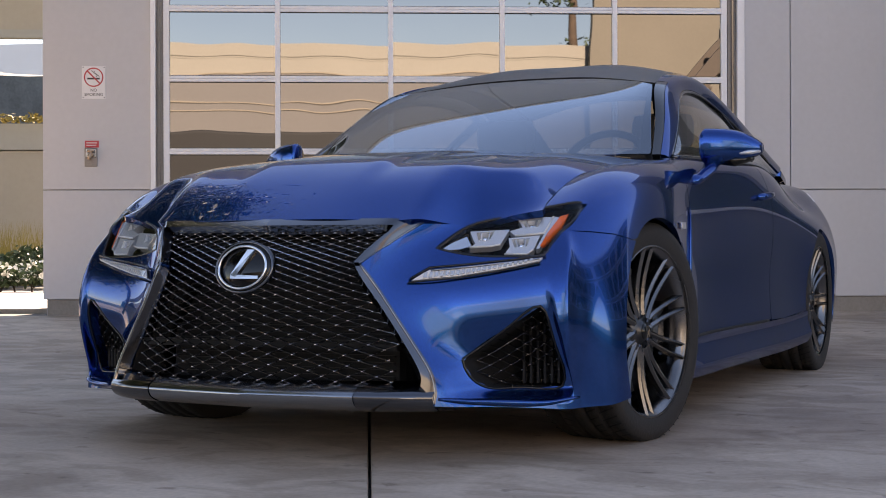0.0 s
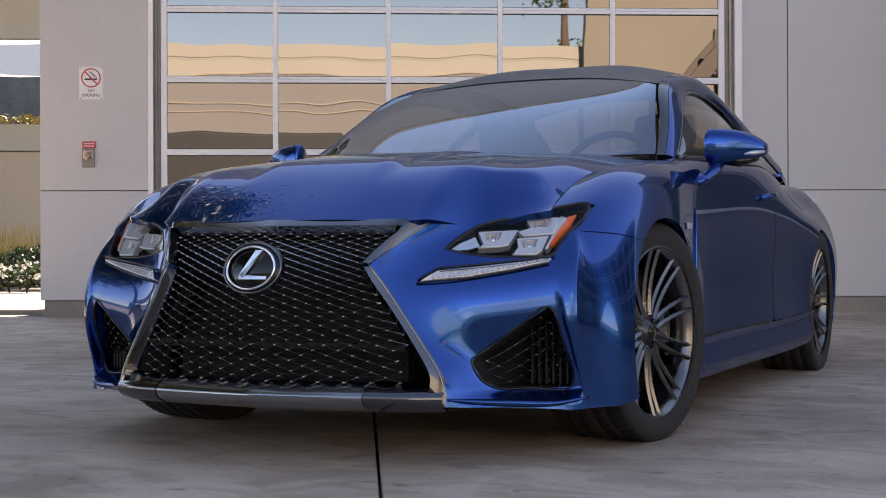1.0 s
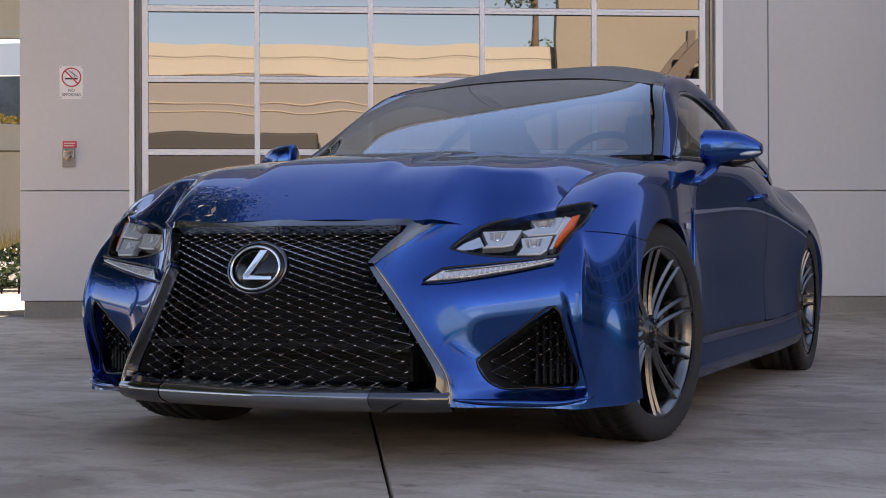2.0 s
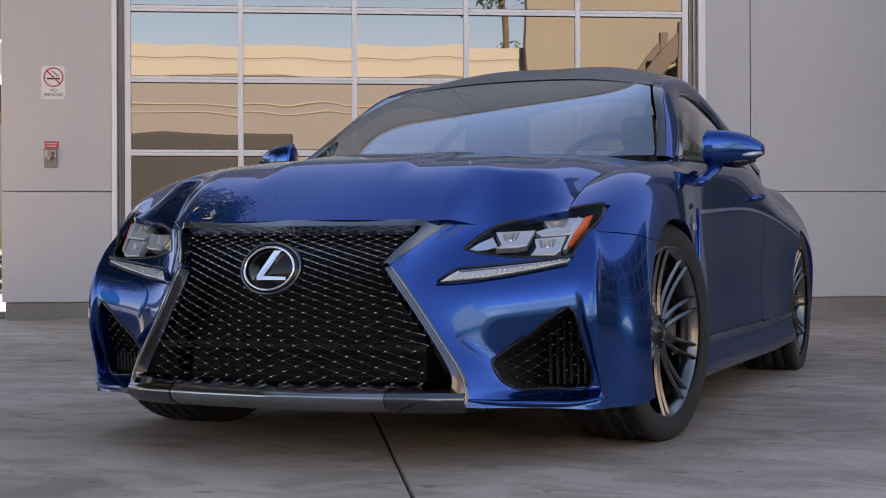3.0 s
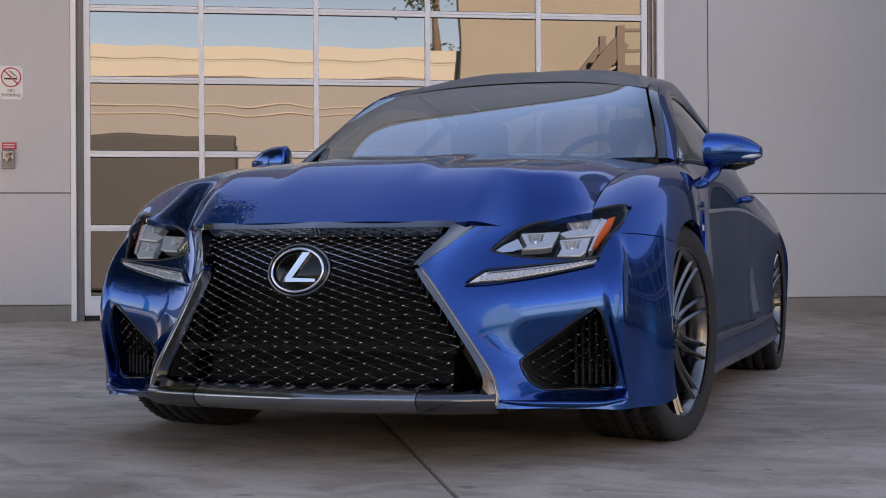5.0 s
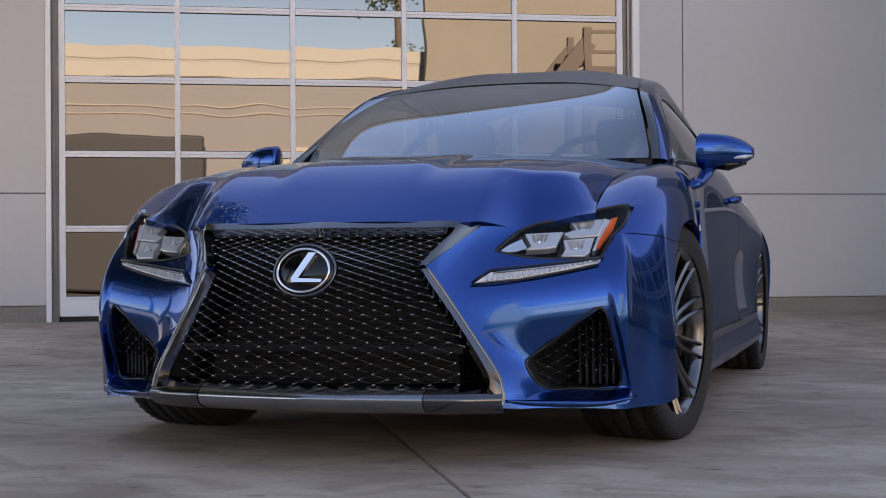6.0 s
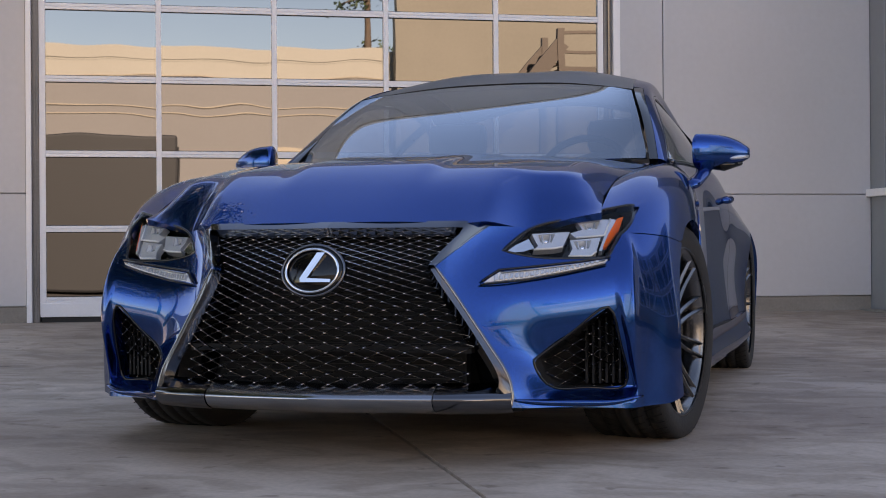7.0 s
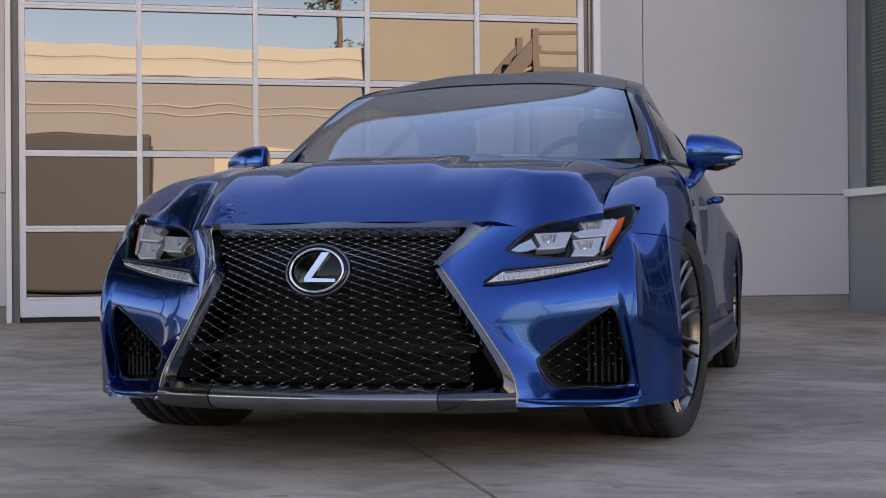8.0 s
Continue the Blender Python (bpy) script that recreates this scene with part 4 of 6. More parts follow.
# side glass between the waist and the roof rail
waist_y = np.linspace(0.60, 2.74, 8)
glass_rows = []
for k, y in enumerate(waist_y):
    low = flank.at([y], [0.0])[0] + np.array((-0.012, 0, 0.004))
    up = rail.at([7 * k / 7.0], [2.0])[0] + np.array((-0.012, 0, -0.004))
    glass_rows.append([low, (low + up) / 2 + np.array((0.018, 0, 0)), up])
side = Net(range(8), range(3), glass_rows)
side_glass = skin("side_window", side, [(0.1, 0.02), (6.9, 0.02), (6.9, 1.98), (0.1, 1.98)], 50, 16, SIDE_GLASS, car, 0.004, "tinted side window", sides=(1, -1), outward=(1, 0, 0))
for s, g in zip((1, -1), side_glass):
    path = [side.at([u], [v])[0] * np.array((s, 1, 1)) + np.array((0.008 * s, 0, 0)) for u, v in
            [(0.1, 0.05)] + [(u, 1.97) for u in np.linspace(0.15, 6.1, 40)]]
    link("window_trim", *tube(path, 0.007, 6), GLOSS_BLACK, g)
    path = [side.at([u], [0.03])[0] * np.array((s, 1, 1)) + np.array((0.009 * s, 0, 0)) for u in np.linspace(0.1, 6.1, 40)]
    link("waist_trim", *tube(path, 0.008, 6), DARK_CHROME, g)
    b_pillar = [side.at([u], [v])[0] * np.array((s, 1, 1)) + np.array((0.002 * s, 0, 0)) for u, v in ((4.05, 0.02), (4.15, 1.0), (4.2, 1.96))]
    link("window_divider", *tube(b_pillar, 0.03, 8, 0.2, (s, 0, 0)), GLOSS_BLACK, g)

# underbody, wheel housings, cabin floor
bm = bmesh.new()
block(bm, (-0.60, -0.50, 0.135), (0.60, 3.62, 0.28))
block(bm, (-0.40, -0.58, 0.30), (0.40, 0.30, 0.58))
block(bm, (-0.58, -0.30, 0.30), (0.58, 0.40, 0.70))
block(bm, (-0.80, 0.42, 0.15), (0.80, 2.30, 0.34))
block(bm, (-0.60, 2.35, 0.30), (0.60, 3.55, 0.86))
part("underbody", bm, MATT_BLACK, car)
for s in (1, -1):
    for (cy, cz, r), n in ((ARCH_F, 0), (ARCH_R, 0)):
        v, f = [], []
        for x in (0.60, 0.86 if cy == 0 else 0.80):
            v += [(x * s, y, z) for y, z in arc(cy, cz, r + (0.055 if cy == 0 else 0.012), -20, 200, 28)]
        f = [[k, k + 1, k + 30, k + 29] for k in range(28)] + [list(range(29))]
        link("wheel_housing", v, f, MATT_BLACK, car, smooth=False)
bm = bmesh.new()
block(bm, (-0.50, -0.66, 0.136), (0.50, -0.40, 0.150))
for s in (1, -1):
    block(bm, (0.50 if s > 0 else -0.66, -0.50, 0.150), (0.66 if s > 0 else -0.50, -0.36, 0.165))
part("front_undertray", bm, MATT_BLACK, car)

# ---- grille ----
grille = empty("grille", (0, 0, 0), car)
grille["label"] = "black woven mesh grille in a smoked chrome frame"
INNER = [(0.473, 0.212), (0.472, 0.235), (0.458, 0.268), (0.418, 0.335), (0.371, 0.410), (0.328, 0.477), (0.298, 0.529)]
def strip(name, outer, inner, material, parent, off, lip, sides=(1, -1), nu=50, nv=50, label=""):
    out = on_nose([tuple(p) for p in outer]) + on_nose([tuple(p) for p in inner[::-1]])
    return skin(name, nose, out, nu, nv, material, parent, lip, label, off, sides, True, (0, -1, 0))
e1, i1 = run(EDGE, 6), run(INNER, 6)
strip("frame_side", e1[:-1], i1[:-1], DARK_CHROME, grille, 0.006, 0.03)
strip("frame_corner", [(0.312, 0.531), (0.36, 0.578), (0.40, 0.620), (0.428, 0.646)], [(0.297, 0.530), (0.332, 0.580), (0.356, 0.612), (0.364, 0.630)], DARK_CHROME, grille, 0.006, 0.03)
top_out = [nose_at(x, 0.646 - 0.0 * x) for x in np.linspace(0.0, 0.424, 16)]
top_in = [nose_at(x, 0.629) for x in np.linspace(0.365, 0.0, 16)]
skin("frame_top", nose, top_out + top_in, 40, 8, DARK_CHROME, grille, 0.03, "", 0.004, (1, -1), True, (0, -1, 0))
# bright edge along the frame
for s in (1, -1):
    path = [nose.at(*[[q] for q in nose_at(x, z)])[0] for x, z in list(e1) + [(0.36, 0.578), (0.40, 0.620), (0.428, 0.646)]]
    link("bright_edge", *tube([(p[0] * s, p[1] - 0.009, p[2]) for p in path], 0.0024, 6), SATIN, grille)
# lower lip: a shelf whose middle is satin and whose ends are smoked
def lip_net(x0, x1, n=9):
    rows = []
    for x in np.linspace(x0, x1, n):
        r = []
        for z, dy in ((0.222, 0.05), (0.206, 0.012), (0.190, -0.012), (0.176, -0.014), (0.160, -0.002), (0.146, 0.03)):
            p = nose.at(*[[q] for q in nose_at(min(abs(x), 0.502), z)])[0]
            r.append((x, p[1] + dy, z))
        rows.append(r)
    return Net(range(n), range(6), rows)
skin("lip_middle", lip_net(-0.317, 0.317, 13), [(0, 0), (12, 0), (12, 5), (0, 5)], 40, 20, SATIN, grille, 0.01, "satin chrome lower lip", outward=(0, -1, 0))
for s in (1, -1):
    skin("lip_end", lip_net(0.320 * s, 0.506 * s), [(0, 0), (8, 0), (8, 5), (0, 5)], 30, 20, DARK_CHROME, grille, 0.02, "", 0.002, outward=(0, -1, 0))


def mesh_wires(limits, rows, wave, surface_point, thick, deep):
    """Zigzag wires, neighbours mirrored, that meet in nodes: limits(z) gives the reach in x."""
    pieces = []
    for k, z in enumerate(rows[:-1]):
        z1 = rows[k + 1]
        lo, hi = wave(z) / 2, wave(z1) / 2
        x0, x1 = limits((z + z1) / 2)
        if x1 - x0 < lo:
            continue
        pts = []
        for i in range(math.floor(x0 / hi) - 1, math.ceil(x1 / lo) + 2):
            pts.append((i * lo, z + 0.0006) if (i + k) % 2 == 0 else (i * hi, z1 - 0.0006))
        pts = [q for q in pts if x0 <= q[0] <= x1]
        if len(pts) < 2:
            continue
        fine = []
        for a, b in zip(pts, pts[1:]):
            for t in (0, 0.5):
                fine.append((a[0] + (b[0] - a[0]) * t, a[1] + (b[1] - a[1]) * t))
        fine.append(pts[-1])
        path = [surface_point(x, zz) for x, zz in fine]
        v, f = [], []
        for p in path:
            for dz, dy in ((thick, 0.0), (0.0, -deep * 0.25), (-thick, 0.0), (-thick, deep), (thick, deep)):
                v.append((p[0], p[1] + dy, p[2] + dz))
        for i in range(len(path) - 1):
            for q in range(5):
                r = (q + 1) % 5
                f.append([i * 5 + q, i * 5 + r, i * 5 + 5 + r, i * 5 + 5 + q])
        pieces.append((v, f))
    return merge(pieces)


rows_z = [0.207]
while rows_z[-1] < 0.634:
    z = rows_z[-1]
    rows_z.append(z + 0.0074 + 0.0066 * min(1, max(0, (0.58 - z) / 0.30)))
reach_z, reach_x = zip(*sorted([(z, x) for x, z in INNER] + [(0.632, 0.372), (0.60, 0.35), (0.57, 0.325)]))
mesh_depth = 0.030
def grille_point(x, z):
    p = nose.at(*[[q] for q in nose_at(abs(x), z)])[0]
    return (x, p[1] + mesh_depth, z)
reach = lambda z: min(float(np.interp(z, reach_z, reach_x)) + 0.004, 0.405 + max(0, z - 0.30) * 2)
cache = {}
def grille_fast(x, z):
    k = (round(abs(x) * 50), round(z * 100))
    if k not in cache:
        zz = max(0.20, min(0.64, k[1] / 100))
        cache[k] = grille_point(k[0] / 50, zz)[1]
    return cache[k]
def grille_smooth(x, z):
    a, b = abs(x) * 50, z * 100
    i, j = math.floor(a), math.floor(b)
    f, g = a - i, b - j
    y = ((grille_fast(i / 50, j / 100) * (1 - f) + grille_fast((i + 1) / 50, j / 100) * f) * (1 - g)
         + (grille_fast(i / 50, (j + 1) / 100) * (1 - f) + grille_fast((i + 1) / 50, (j + 1) / 100) * f) * g)
    return (x, y, z)
wave = lambda z: 0.050 + 0.022 * max(0.0, min(1.0, (0.60 - z) / 0.35))
v, f = mesh_wires(lambda z: (-reach(z), reach(z)), rows_z, wave, grille_smooth, 0.0013, 0.010)
link("mesh", v, f, BLACK_CHROME, grille, "gloss black woven mesh", smooth=False)
knots = []
for k, z in enumerate(rows_z[1:-1], 1):
    half_wave = wave(z) / 2
    for i in range(-22, 23):
        x = i * half_wave
        if (i + k) % 2 == 0 and abs(x) < reach(z) - 0.008:
            c = np.array(grille_smooth(x, z)) + np.array((0, -0.003, 0))
            r = 0.0029
            knots.append(([c + np.array(o) * r for o in ((1.5, 0, 0), (-1.5, 0, 0), (0, 0, 0.8), (0, 0, -0.8), (0, -1.0, 0), (0, 1, 0))],
                          [[0, 2, 4], [2, 1, 4], [1, 3, 4], [3, 0, 4], [2, 0, 5], [1, 2, 5], [3, 1, 5], [0, 3, 5]]))
tagged(link("mesh_knot", *merge(knots), CHROME, grille), kind="stuff")
# radiator and duct behind the mesh
bm = bmesh.new()
block(bm, (-0.36, -0.70, 0.18), (0.36, -0.66, 0.62))
for k in range(22):
    block(bm, (-0.35, -0.712, 0.20 + k * 0.019), (0.35, -0.70, 0.205 + k * 0.019))
part("radiator", bm, MATT_BLACK, grille)
bm = bmesh.new()
block(bm, (-0.40, -0.80, 0.300), (0.40, -0.76, 0.318))
part("crash_bar", bm, MATT_BLACK, grille)
for q in (1, -1):
    cheek = [(x * q, y, z) for y, k in ((-0.775, 0.0), (-0.67, 0.07)) for x, z in ((0.46 - k, 0.21), (0.445 - k, 0.27), (0.40 - k, 0.34), (0.345 - k, 0.43), (0.31 - k, 0.48))]
    link("duct_cheek", cheek, [[k, k + 1, k + 6, k + 5] for k in range(4)], GLOSS_BLACK, grille)

# emblem: an oval ring with a slanted bar and a foot, on a dark disc
emblem = empty("emblem", (0, 0, 0), grille)
EM_Y, EM_Z = -0.902, 0.520
def em(u, v, d=0.0):
    return (u, EM_Y + 0.08 * u * u * 4 - (0.52 - EM_Z - v) * 0.0 + v * 0.30 - d, EM_Z + v)
ov = [(0.086 * math.cos(a), 0.066 * math.sin(a)) for a in np.linspace(0, 2 * math.pi, 64, endpoint=False)]
rings = [(1.0, -0.018), (1.0, 0.0), (0.9, 0.008), (0.0, 0.010)]
v = [em(u * r, w * r, d) for r, d in rings for u, w in ov]
f = [[a * 64 + k, a * 64 + (k + 1) % 64, a * 64 + 64 + (k + 1) % 64, a * 64 + 64 + k] for a in range(3) for k in range(64)]
link("disc", v, f, GLOSS_BLACK, emblem)
link("outer_rim", *tube([em(u, w, 0.003) for u, w in ov], 0.004, 8, closed=True, up=(0, 1, 0)), DARK_CHROME, emblem)
link("ring", *tube([em(u * 0.84, w * 0.84, 0.012) for u, w in ov], 0.0036, 8, closed=True, up=(0, 1, 0)), CHROME, emblem)
def bar(pts, h):
    v = [em(u, w, d) for d in (0.008, 0.018) for u, w in pts]
    n = len(pts)
    return v, [list(range(n, 2 * n))] + [[k, (k + 1) % n, n + (k + 1) % n, n + k] for k in range(n)]
link("slanted_bar", *bar([(-0.030, -0.020), (-0.014, -0.026), (0.034, 0.047), (0.012, 0.047)], 0), CHROME, emblem, smooth=False)
link("foot_bar", *bar([(-0.028, -0.030), (0.056, -0.030), (0.056, -0.022), (-0.030, -0.019)], 0), CHROME, emblem, smooth=False)

# ---- intakes at the corners ----
for s in (1, -1):
    fog = empty("corner_intake", (0, 0, 0), car)
    fog["label"] = "black corner air intake with mesh"
    v, f = [], []
    ring = run([FOG[k] for k in (0, 2, 4, 6, 7, 8, 9, 10, 11)], 4, True)[:-1]
    base = [nose.at(*[[q] for q in nose_at(x, z)])[0] for x, z in ring]
    cx, cz = ring[:, 0].mean(), ring[:, 1].mean()
    n = len(base)
    for dy, k in ((0.002, 1.0), (0.05, 0.94), (0.12, 0.86)):
        v += [((cx + (p[0] - cx) * k) * s, p[1] + dy, cz + (p[2] - cz) * k) for p in base]
    f = [[a * n + k, a * n + (k + 1) % n, a * n + n + (k + 1) % n, a * n + n + k] for a in range(2) for k in range(n)] + [[2 * n + k for k in range(n)]]
    link("duct", v, f, MATT_BLACK, fog)
    link("edge", *tube([(p[0] * s, p[1] + 0.001, p[2]) for p in base], 0.004, 6, closed=True, up=(0, 1, 0)), GLOSS_BLACK, fog)
    poly = [tuple(p) for p in ring]
    def fog_reach(z):
        hits = []
        for (a, b), (c, d) in zip(poly, poly[1:] + poly[:1]):
            if (b > z) != (d > z):
                hits.append(a + (c - a) * (z - b) / (d - b))
        return (min(hits), max(hits)) if len(hits) >= 2 else (0.6, 0.6)
    def fog_point(x, z):
        p = nose.at(*[[q] for q in nose_at(abs(x), z)])[0]
        return (x * s, p[1] + 0.035, z)
    v, f = mesh_wires(fog_reach, list(np.arange(0.198, 0.42, 0.0145)), lambda z: 0.045, fog_point, 0.0013, 0.010)
    link("mesh", v, f, BLACK_CHROME, fog, smooth=False)
    dots = []
    for k, z in enumerate(np.arange(0.198, 0.42, 0.0145)):
        x0, x1 = fog_reach(z)
        for i in range(8, 36):
            x = i * 0.0225
            if (i + k) % 2 == 0 and x0 + 0.012 < x < x1 - 0.012:
                c = np.array(fog_point(x, z)) + np.array((0, -0.003, 0))
                dots.append(([c + np.array(o) * 0.0024 for o in ((1.5, 0, 0), (-1.5, 0, 0), (0, 0, 0.8), (0, 0, -0.8), (0, -1.0, 0), (0, 1, 0))],
                             [[0, 2, 4], [2, 1, 4], [1, 3, 4], [3, 0, 4], [2, 0, 5], [1, 2, 5], [3, 1, 5], [0, 3, 5]]))
    tagged(link("mesh_knot", *merge(dots), CHROME, fog), kind="stuff")
    for k in range(6):
        bm = bmesh.new()
        x = 0.655 + k * 0.017
        y = float(fog_point(x, 0.30)[1]) + 0.03
        block(bm, (min(x * s, (x + 0.006) * s), y, 0.205), (max(x * s, (x + 0.006) * s), y + 0.02, 0.36 + k * 0.008))
        part("cooler_fin", bm, MATT_BLACK, fog)

# ---- headlamps ----
LAMP_UNITS = (
    ([(0.519, 0.618), (0.614, 0.624), (0.601, 0.583), (0.580, 0.578), (0.528, 0.575), (0.538, 0.586)], [(0.534, 0.615), (0.577, 0.619), (0.571, 0.595), (0.545, 0.592)]),
    ([(0.629, 0.650), (0.694, 0.659), (0.714, 0.659), (0.704, 0.613), (0.632, 0.607), (0.615, 0.620), (0.645, 0.630)], [(0.638, 0.647), (0.687, 0.654), (0.683, 0.632), (0.652, 0.630)]),
    ([(0.617, 0.601), (0.696, 0.609), (0.690, 0.569), (0.677, 0.557), (0.619, 0.557), (0.627, 0.578)], [(0.625, 0.598), (0.672, 0.601), (0.670, 0.579), (0.640, 0.576)]))
LAMP_OUT = [(0.452, 0.568), (0.54, 0.549), (0.64, 0.545), (0.717, 0.549), (0.735, 0.585), (0.752, 0.618), (0.770, 0.665), (0.774, 0.688), (0.755, 0.694), (0.70, 0.682), (0.60, 0.654), (0.513, 0.628)]
for s in (1, -1):
    lamp = empty("headlamp", (0, 0, 0), car)
    lamp["label"] = "headlamp with three silver projector units and amber reflector"
    out = on_nose(LAMP_OUT)
    lens_v, lens_f = cut_cells(out, 40, 24)
    def patch(off, material, name, lip):
        p, n = nose.at(lens_v[:, 0], lens_v[:, 1]), nose.normal(lens_v[:, 0], lens_v[:, 1])
        fl = lens_f
        if n.mean(0)[1] > 0:
            n, fl = -n, [q[::-1] for q in lens_f]
        vv, ff = shell(p + n * off, n, fl, lip)
        if s < 0:
            vv, ff = flip_x(vv, ff)
        return link(name, vv, ff, material, lamp)
    patch(0.001, LENS, "lens", 0.0)
    patch(-0.05, GLOSS_BLACK, "housing", 0.0)
    edge = [nose.at([u], [w])[0] for u, w in [tuple(p) for p in run(out, 5, True)[:-1]]]
    link("surround", *tube([(p[0] * s, p[1] + 0.003, p[2]) for p in edge], 0.0045, 6, closed=True, up=(0, 1, 0)), GLOSS_BLACK, lamp)
    wall_v = [(p[0] * s, p[1] + d, p[2]) for d in (0.002, 0.075) for p in edge]
    m = len(edge)
    link("bowl", wall_v, [[k, (k + 1) % m, m + (k + 1) % m, m + k] for k in range(m)], GLOSS_BLACK, lamp)
    def lp(x, z, d):
        return np.array(nose_pt(x, z, -d, s))
    for shape, window in LAMP_UNITS:
        unit = empty("projector_unit", (0, 0, 0), lamp)
        skin("reflector", nose, on_nose(shape), 26, 16, LAMP_WHITE, unit, 0.022, "", -0.009, (s,), False, (0, -1, 0), [on_nose(window)])
        n = len(window)
        mx, mz = sum(p[0] for p in window) / n, sum(p[1] for p in window) / n
        v = [lp(mx + (x - mx) * k, mz + (z - mz) * k, d) for k, d in ((1.0, 0.011), (0.72, 0.040)) for x, z in window]
        link("bowl", v, [[k, (k + 1) % n, n + (k + 1) % n, n + k] for k in range(n)] + [[n + k for k in range(n)]], LAMP_BRIGHT, unit, smooth=False)
        bmp = bmesh.new()
        bmesh.ops.create_uvsphere(bmp, u_segments=16, v_segments=10, radius=0.010)
        for vert in bmp.verts:
            vert.co += Vector(lp(mx, mz, 0.028))
        part("bulb_lens", bmp, CHROME, unit, smooth=True)
        for k in (0.25, 0.75):
            q0 = [window[0][i] + (window[1][i] - window[0][i]) * k for i in (0, 1)]
            q1 = [window[3][i] + (window[2][i] - window[3][i]) * k for i in (0, 1)]
            link("lens_fin", *tube([lp(q0[0], q0[1], 0.012), lp((q0[0] + q1[0]) / 2, (q0[1] + q1[1]) / 2, 0.020), lp(q1[0], q1[1], 0.012)], 0.0028, 6, up=(0, 1, 0)), LAMP_WHITE, unit)
        ridge = [lp(x, z, 0.007) for x, z in shape[2:5]]
        link("light_guide", *tube(ridge, 0.0032, 6, up=(0, 1, 0)), LED, unit)
    skin("inner_trim", nose, on_nose([(0.463, 0.570), (0.486, 0.592), (0.514, 0.608), (0.530, 0.584), (0.506, 0.575)]), 16, 10, CHROME, lamp, 0.015, "", -0.016, (s,), False, (0, -1, 0))
    skin("outer_trim", nose, on_nose([(0.716, 0.659), (0.729, 0.657), (0.704, 0.571), (0.696, 0.571)]), 8, 16, LAMP_WHITE, lamp, 0.02, "", -0.007, (s,), False, (0, -1, 0))
    amb = ((0.705, 0.578, 0.004), (0.714, 0.613, 0.004), (0.731, 0.658, 0.004), (0.748, 0.672, 0.014), (0.742, 0.640, 0.020), (0.714, 0.584, 0.012))
    v = [lp(x, z, d + o) for o in (0, 0.01) for x, z, d in amb]
    link("amber_reflector", v, [[0, 5, 1], [5, 4, 1], [1, 4, 2], [4, 3, 2], [6, 7, 8, 9, 10, 11]] + [[k, (k + 1) % 6, 6 + (k + 1) % 6, 6 + k] for k in range(6)], AMBER, lamp, smooth=False)
    # daytime running light strip under the lamp
    drl = empty("daytime_running_light", (0, 0, 0), car)
    DRL = [(0.418, 0.481), (0.452, 0.508), (0.55, 0.517), (0.65, 0.528), (0.722, 0.539), (0.715, 0.531), (0.62, 0.509), (0.52, 0.491)]
    skin("light_strip", nose, on_nose(DRL), 40, 10, LED, drl, 0.014, "clear toothed light strip", 0.008, (s,), False, (0, -1, 0))
    link("shade_edge", *tube([nose_pt(x, z, 0.006, s) for x, z in ((0.414, 0.486), (0.450, 0.5145), (0.55, 0.5235), (0.65, 0.5345), (0.728, 0.546))], 0.0032, 6), GLOSS_BLACK, drl)
    link("lower_edge", *tube([nose_pt(x, z, 0.005, s) for x, z in ((0.412, 0.477), (0.52, 0.487), (0.62, 0.505), (0.718, 0.527))], 0.0025, 6), GLOSS_BLACK, drl)
    link("upper_facet", *tube([nose_pt(x, z, 0.010, s) for x, z in ((0.455, 0.5055), (0.55, 0.5145), (0.65, 0.526), (0.715, 0.5355))], 0.0028, 6), SATIN, drl)
    for k in range(21):
        x = 0.445 + k * 0.0125
        z0 = float(np.interp(x, (0.418, 0.52, 0.62, 0.715), (0.481, 0.491, 0.509, 0.531))) + 0.002
        z1 = z0 + 0.015 * (1 - 0.6 * k / 21)
        c = ((x - 0.0038, z0), (x + 0.0038, z0 + 0.001), (x + 0.0038, z1), (x - 0.0038, z1 - 0.001))
        v = [nose_pt(a, b, d, s) for d in (0.006, 0.0125) for a, b in c]
        link("lens_rib", v, [[4, 5, 6, 7], [0, 1, 5, 4], [1, 2, 6, 5], [2, 3, 7, 6], [3, 0, 4, 7]], LAMP_WHITE, drl, smooth=False)

# lower blades, fender vent blades
for s in (1, -1):
    blade = [nose_pt(x, z, 0.002, s) for x, z in run([(0.512, 0.178), (0.58, 0.166), (0.66, 0.160), (0.74, 0.160), (0.805, 0.172)], 5)]
    link("lower_blade", *tube(blade, [0.006 + 0.012 * math.sin(math.pi * k / (len(blade) - 1)) for k in range(len(blade))], 8, 0.6, (0, 0, 1)), PAINT, car)
    vent = [flank.at([y], [flank_at(y, z)[1]])[0] * np.array((s, 1, 1)) + np.array((0.003 * s, 0, 0)) for y, z in ((0.405, 0.70), (0.385, 0.60), (0.37, 0.48), (0.362, 0.34))]
    link("fender_blade", *tube(vent, [0.002, 0.005, 0.006, 0.003], 8, 1.0), PAINT, car)

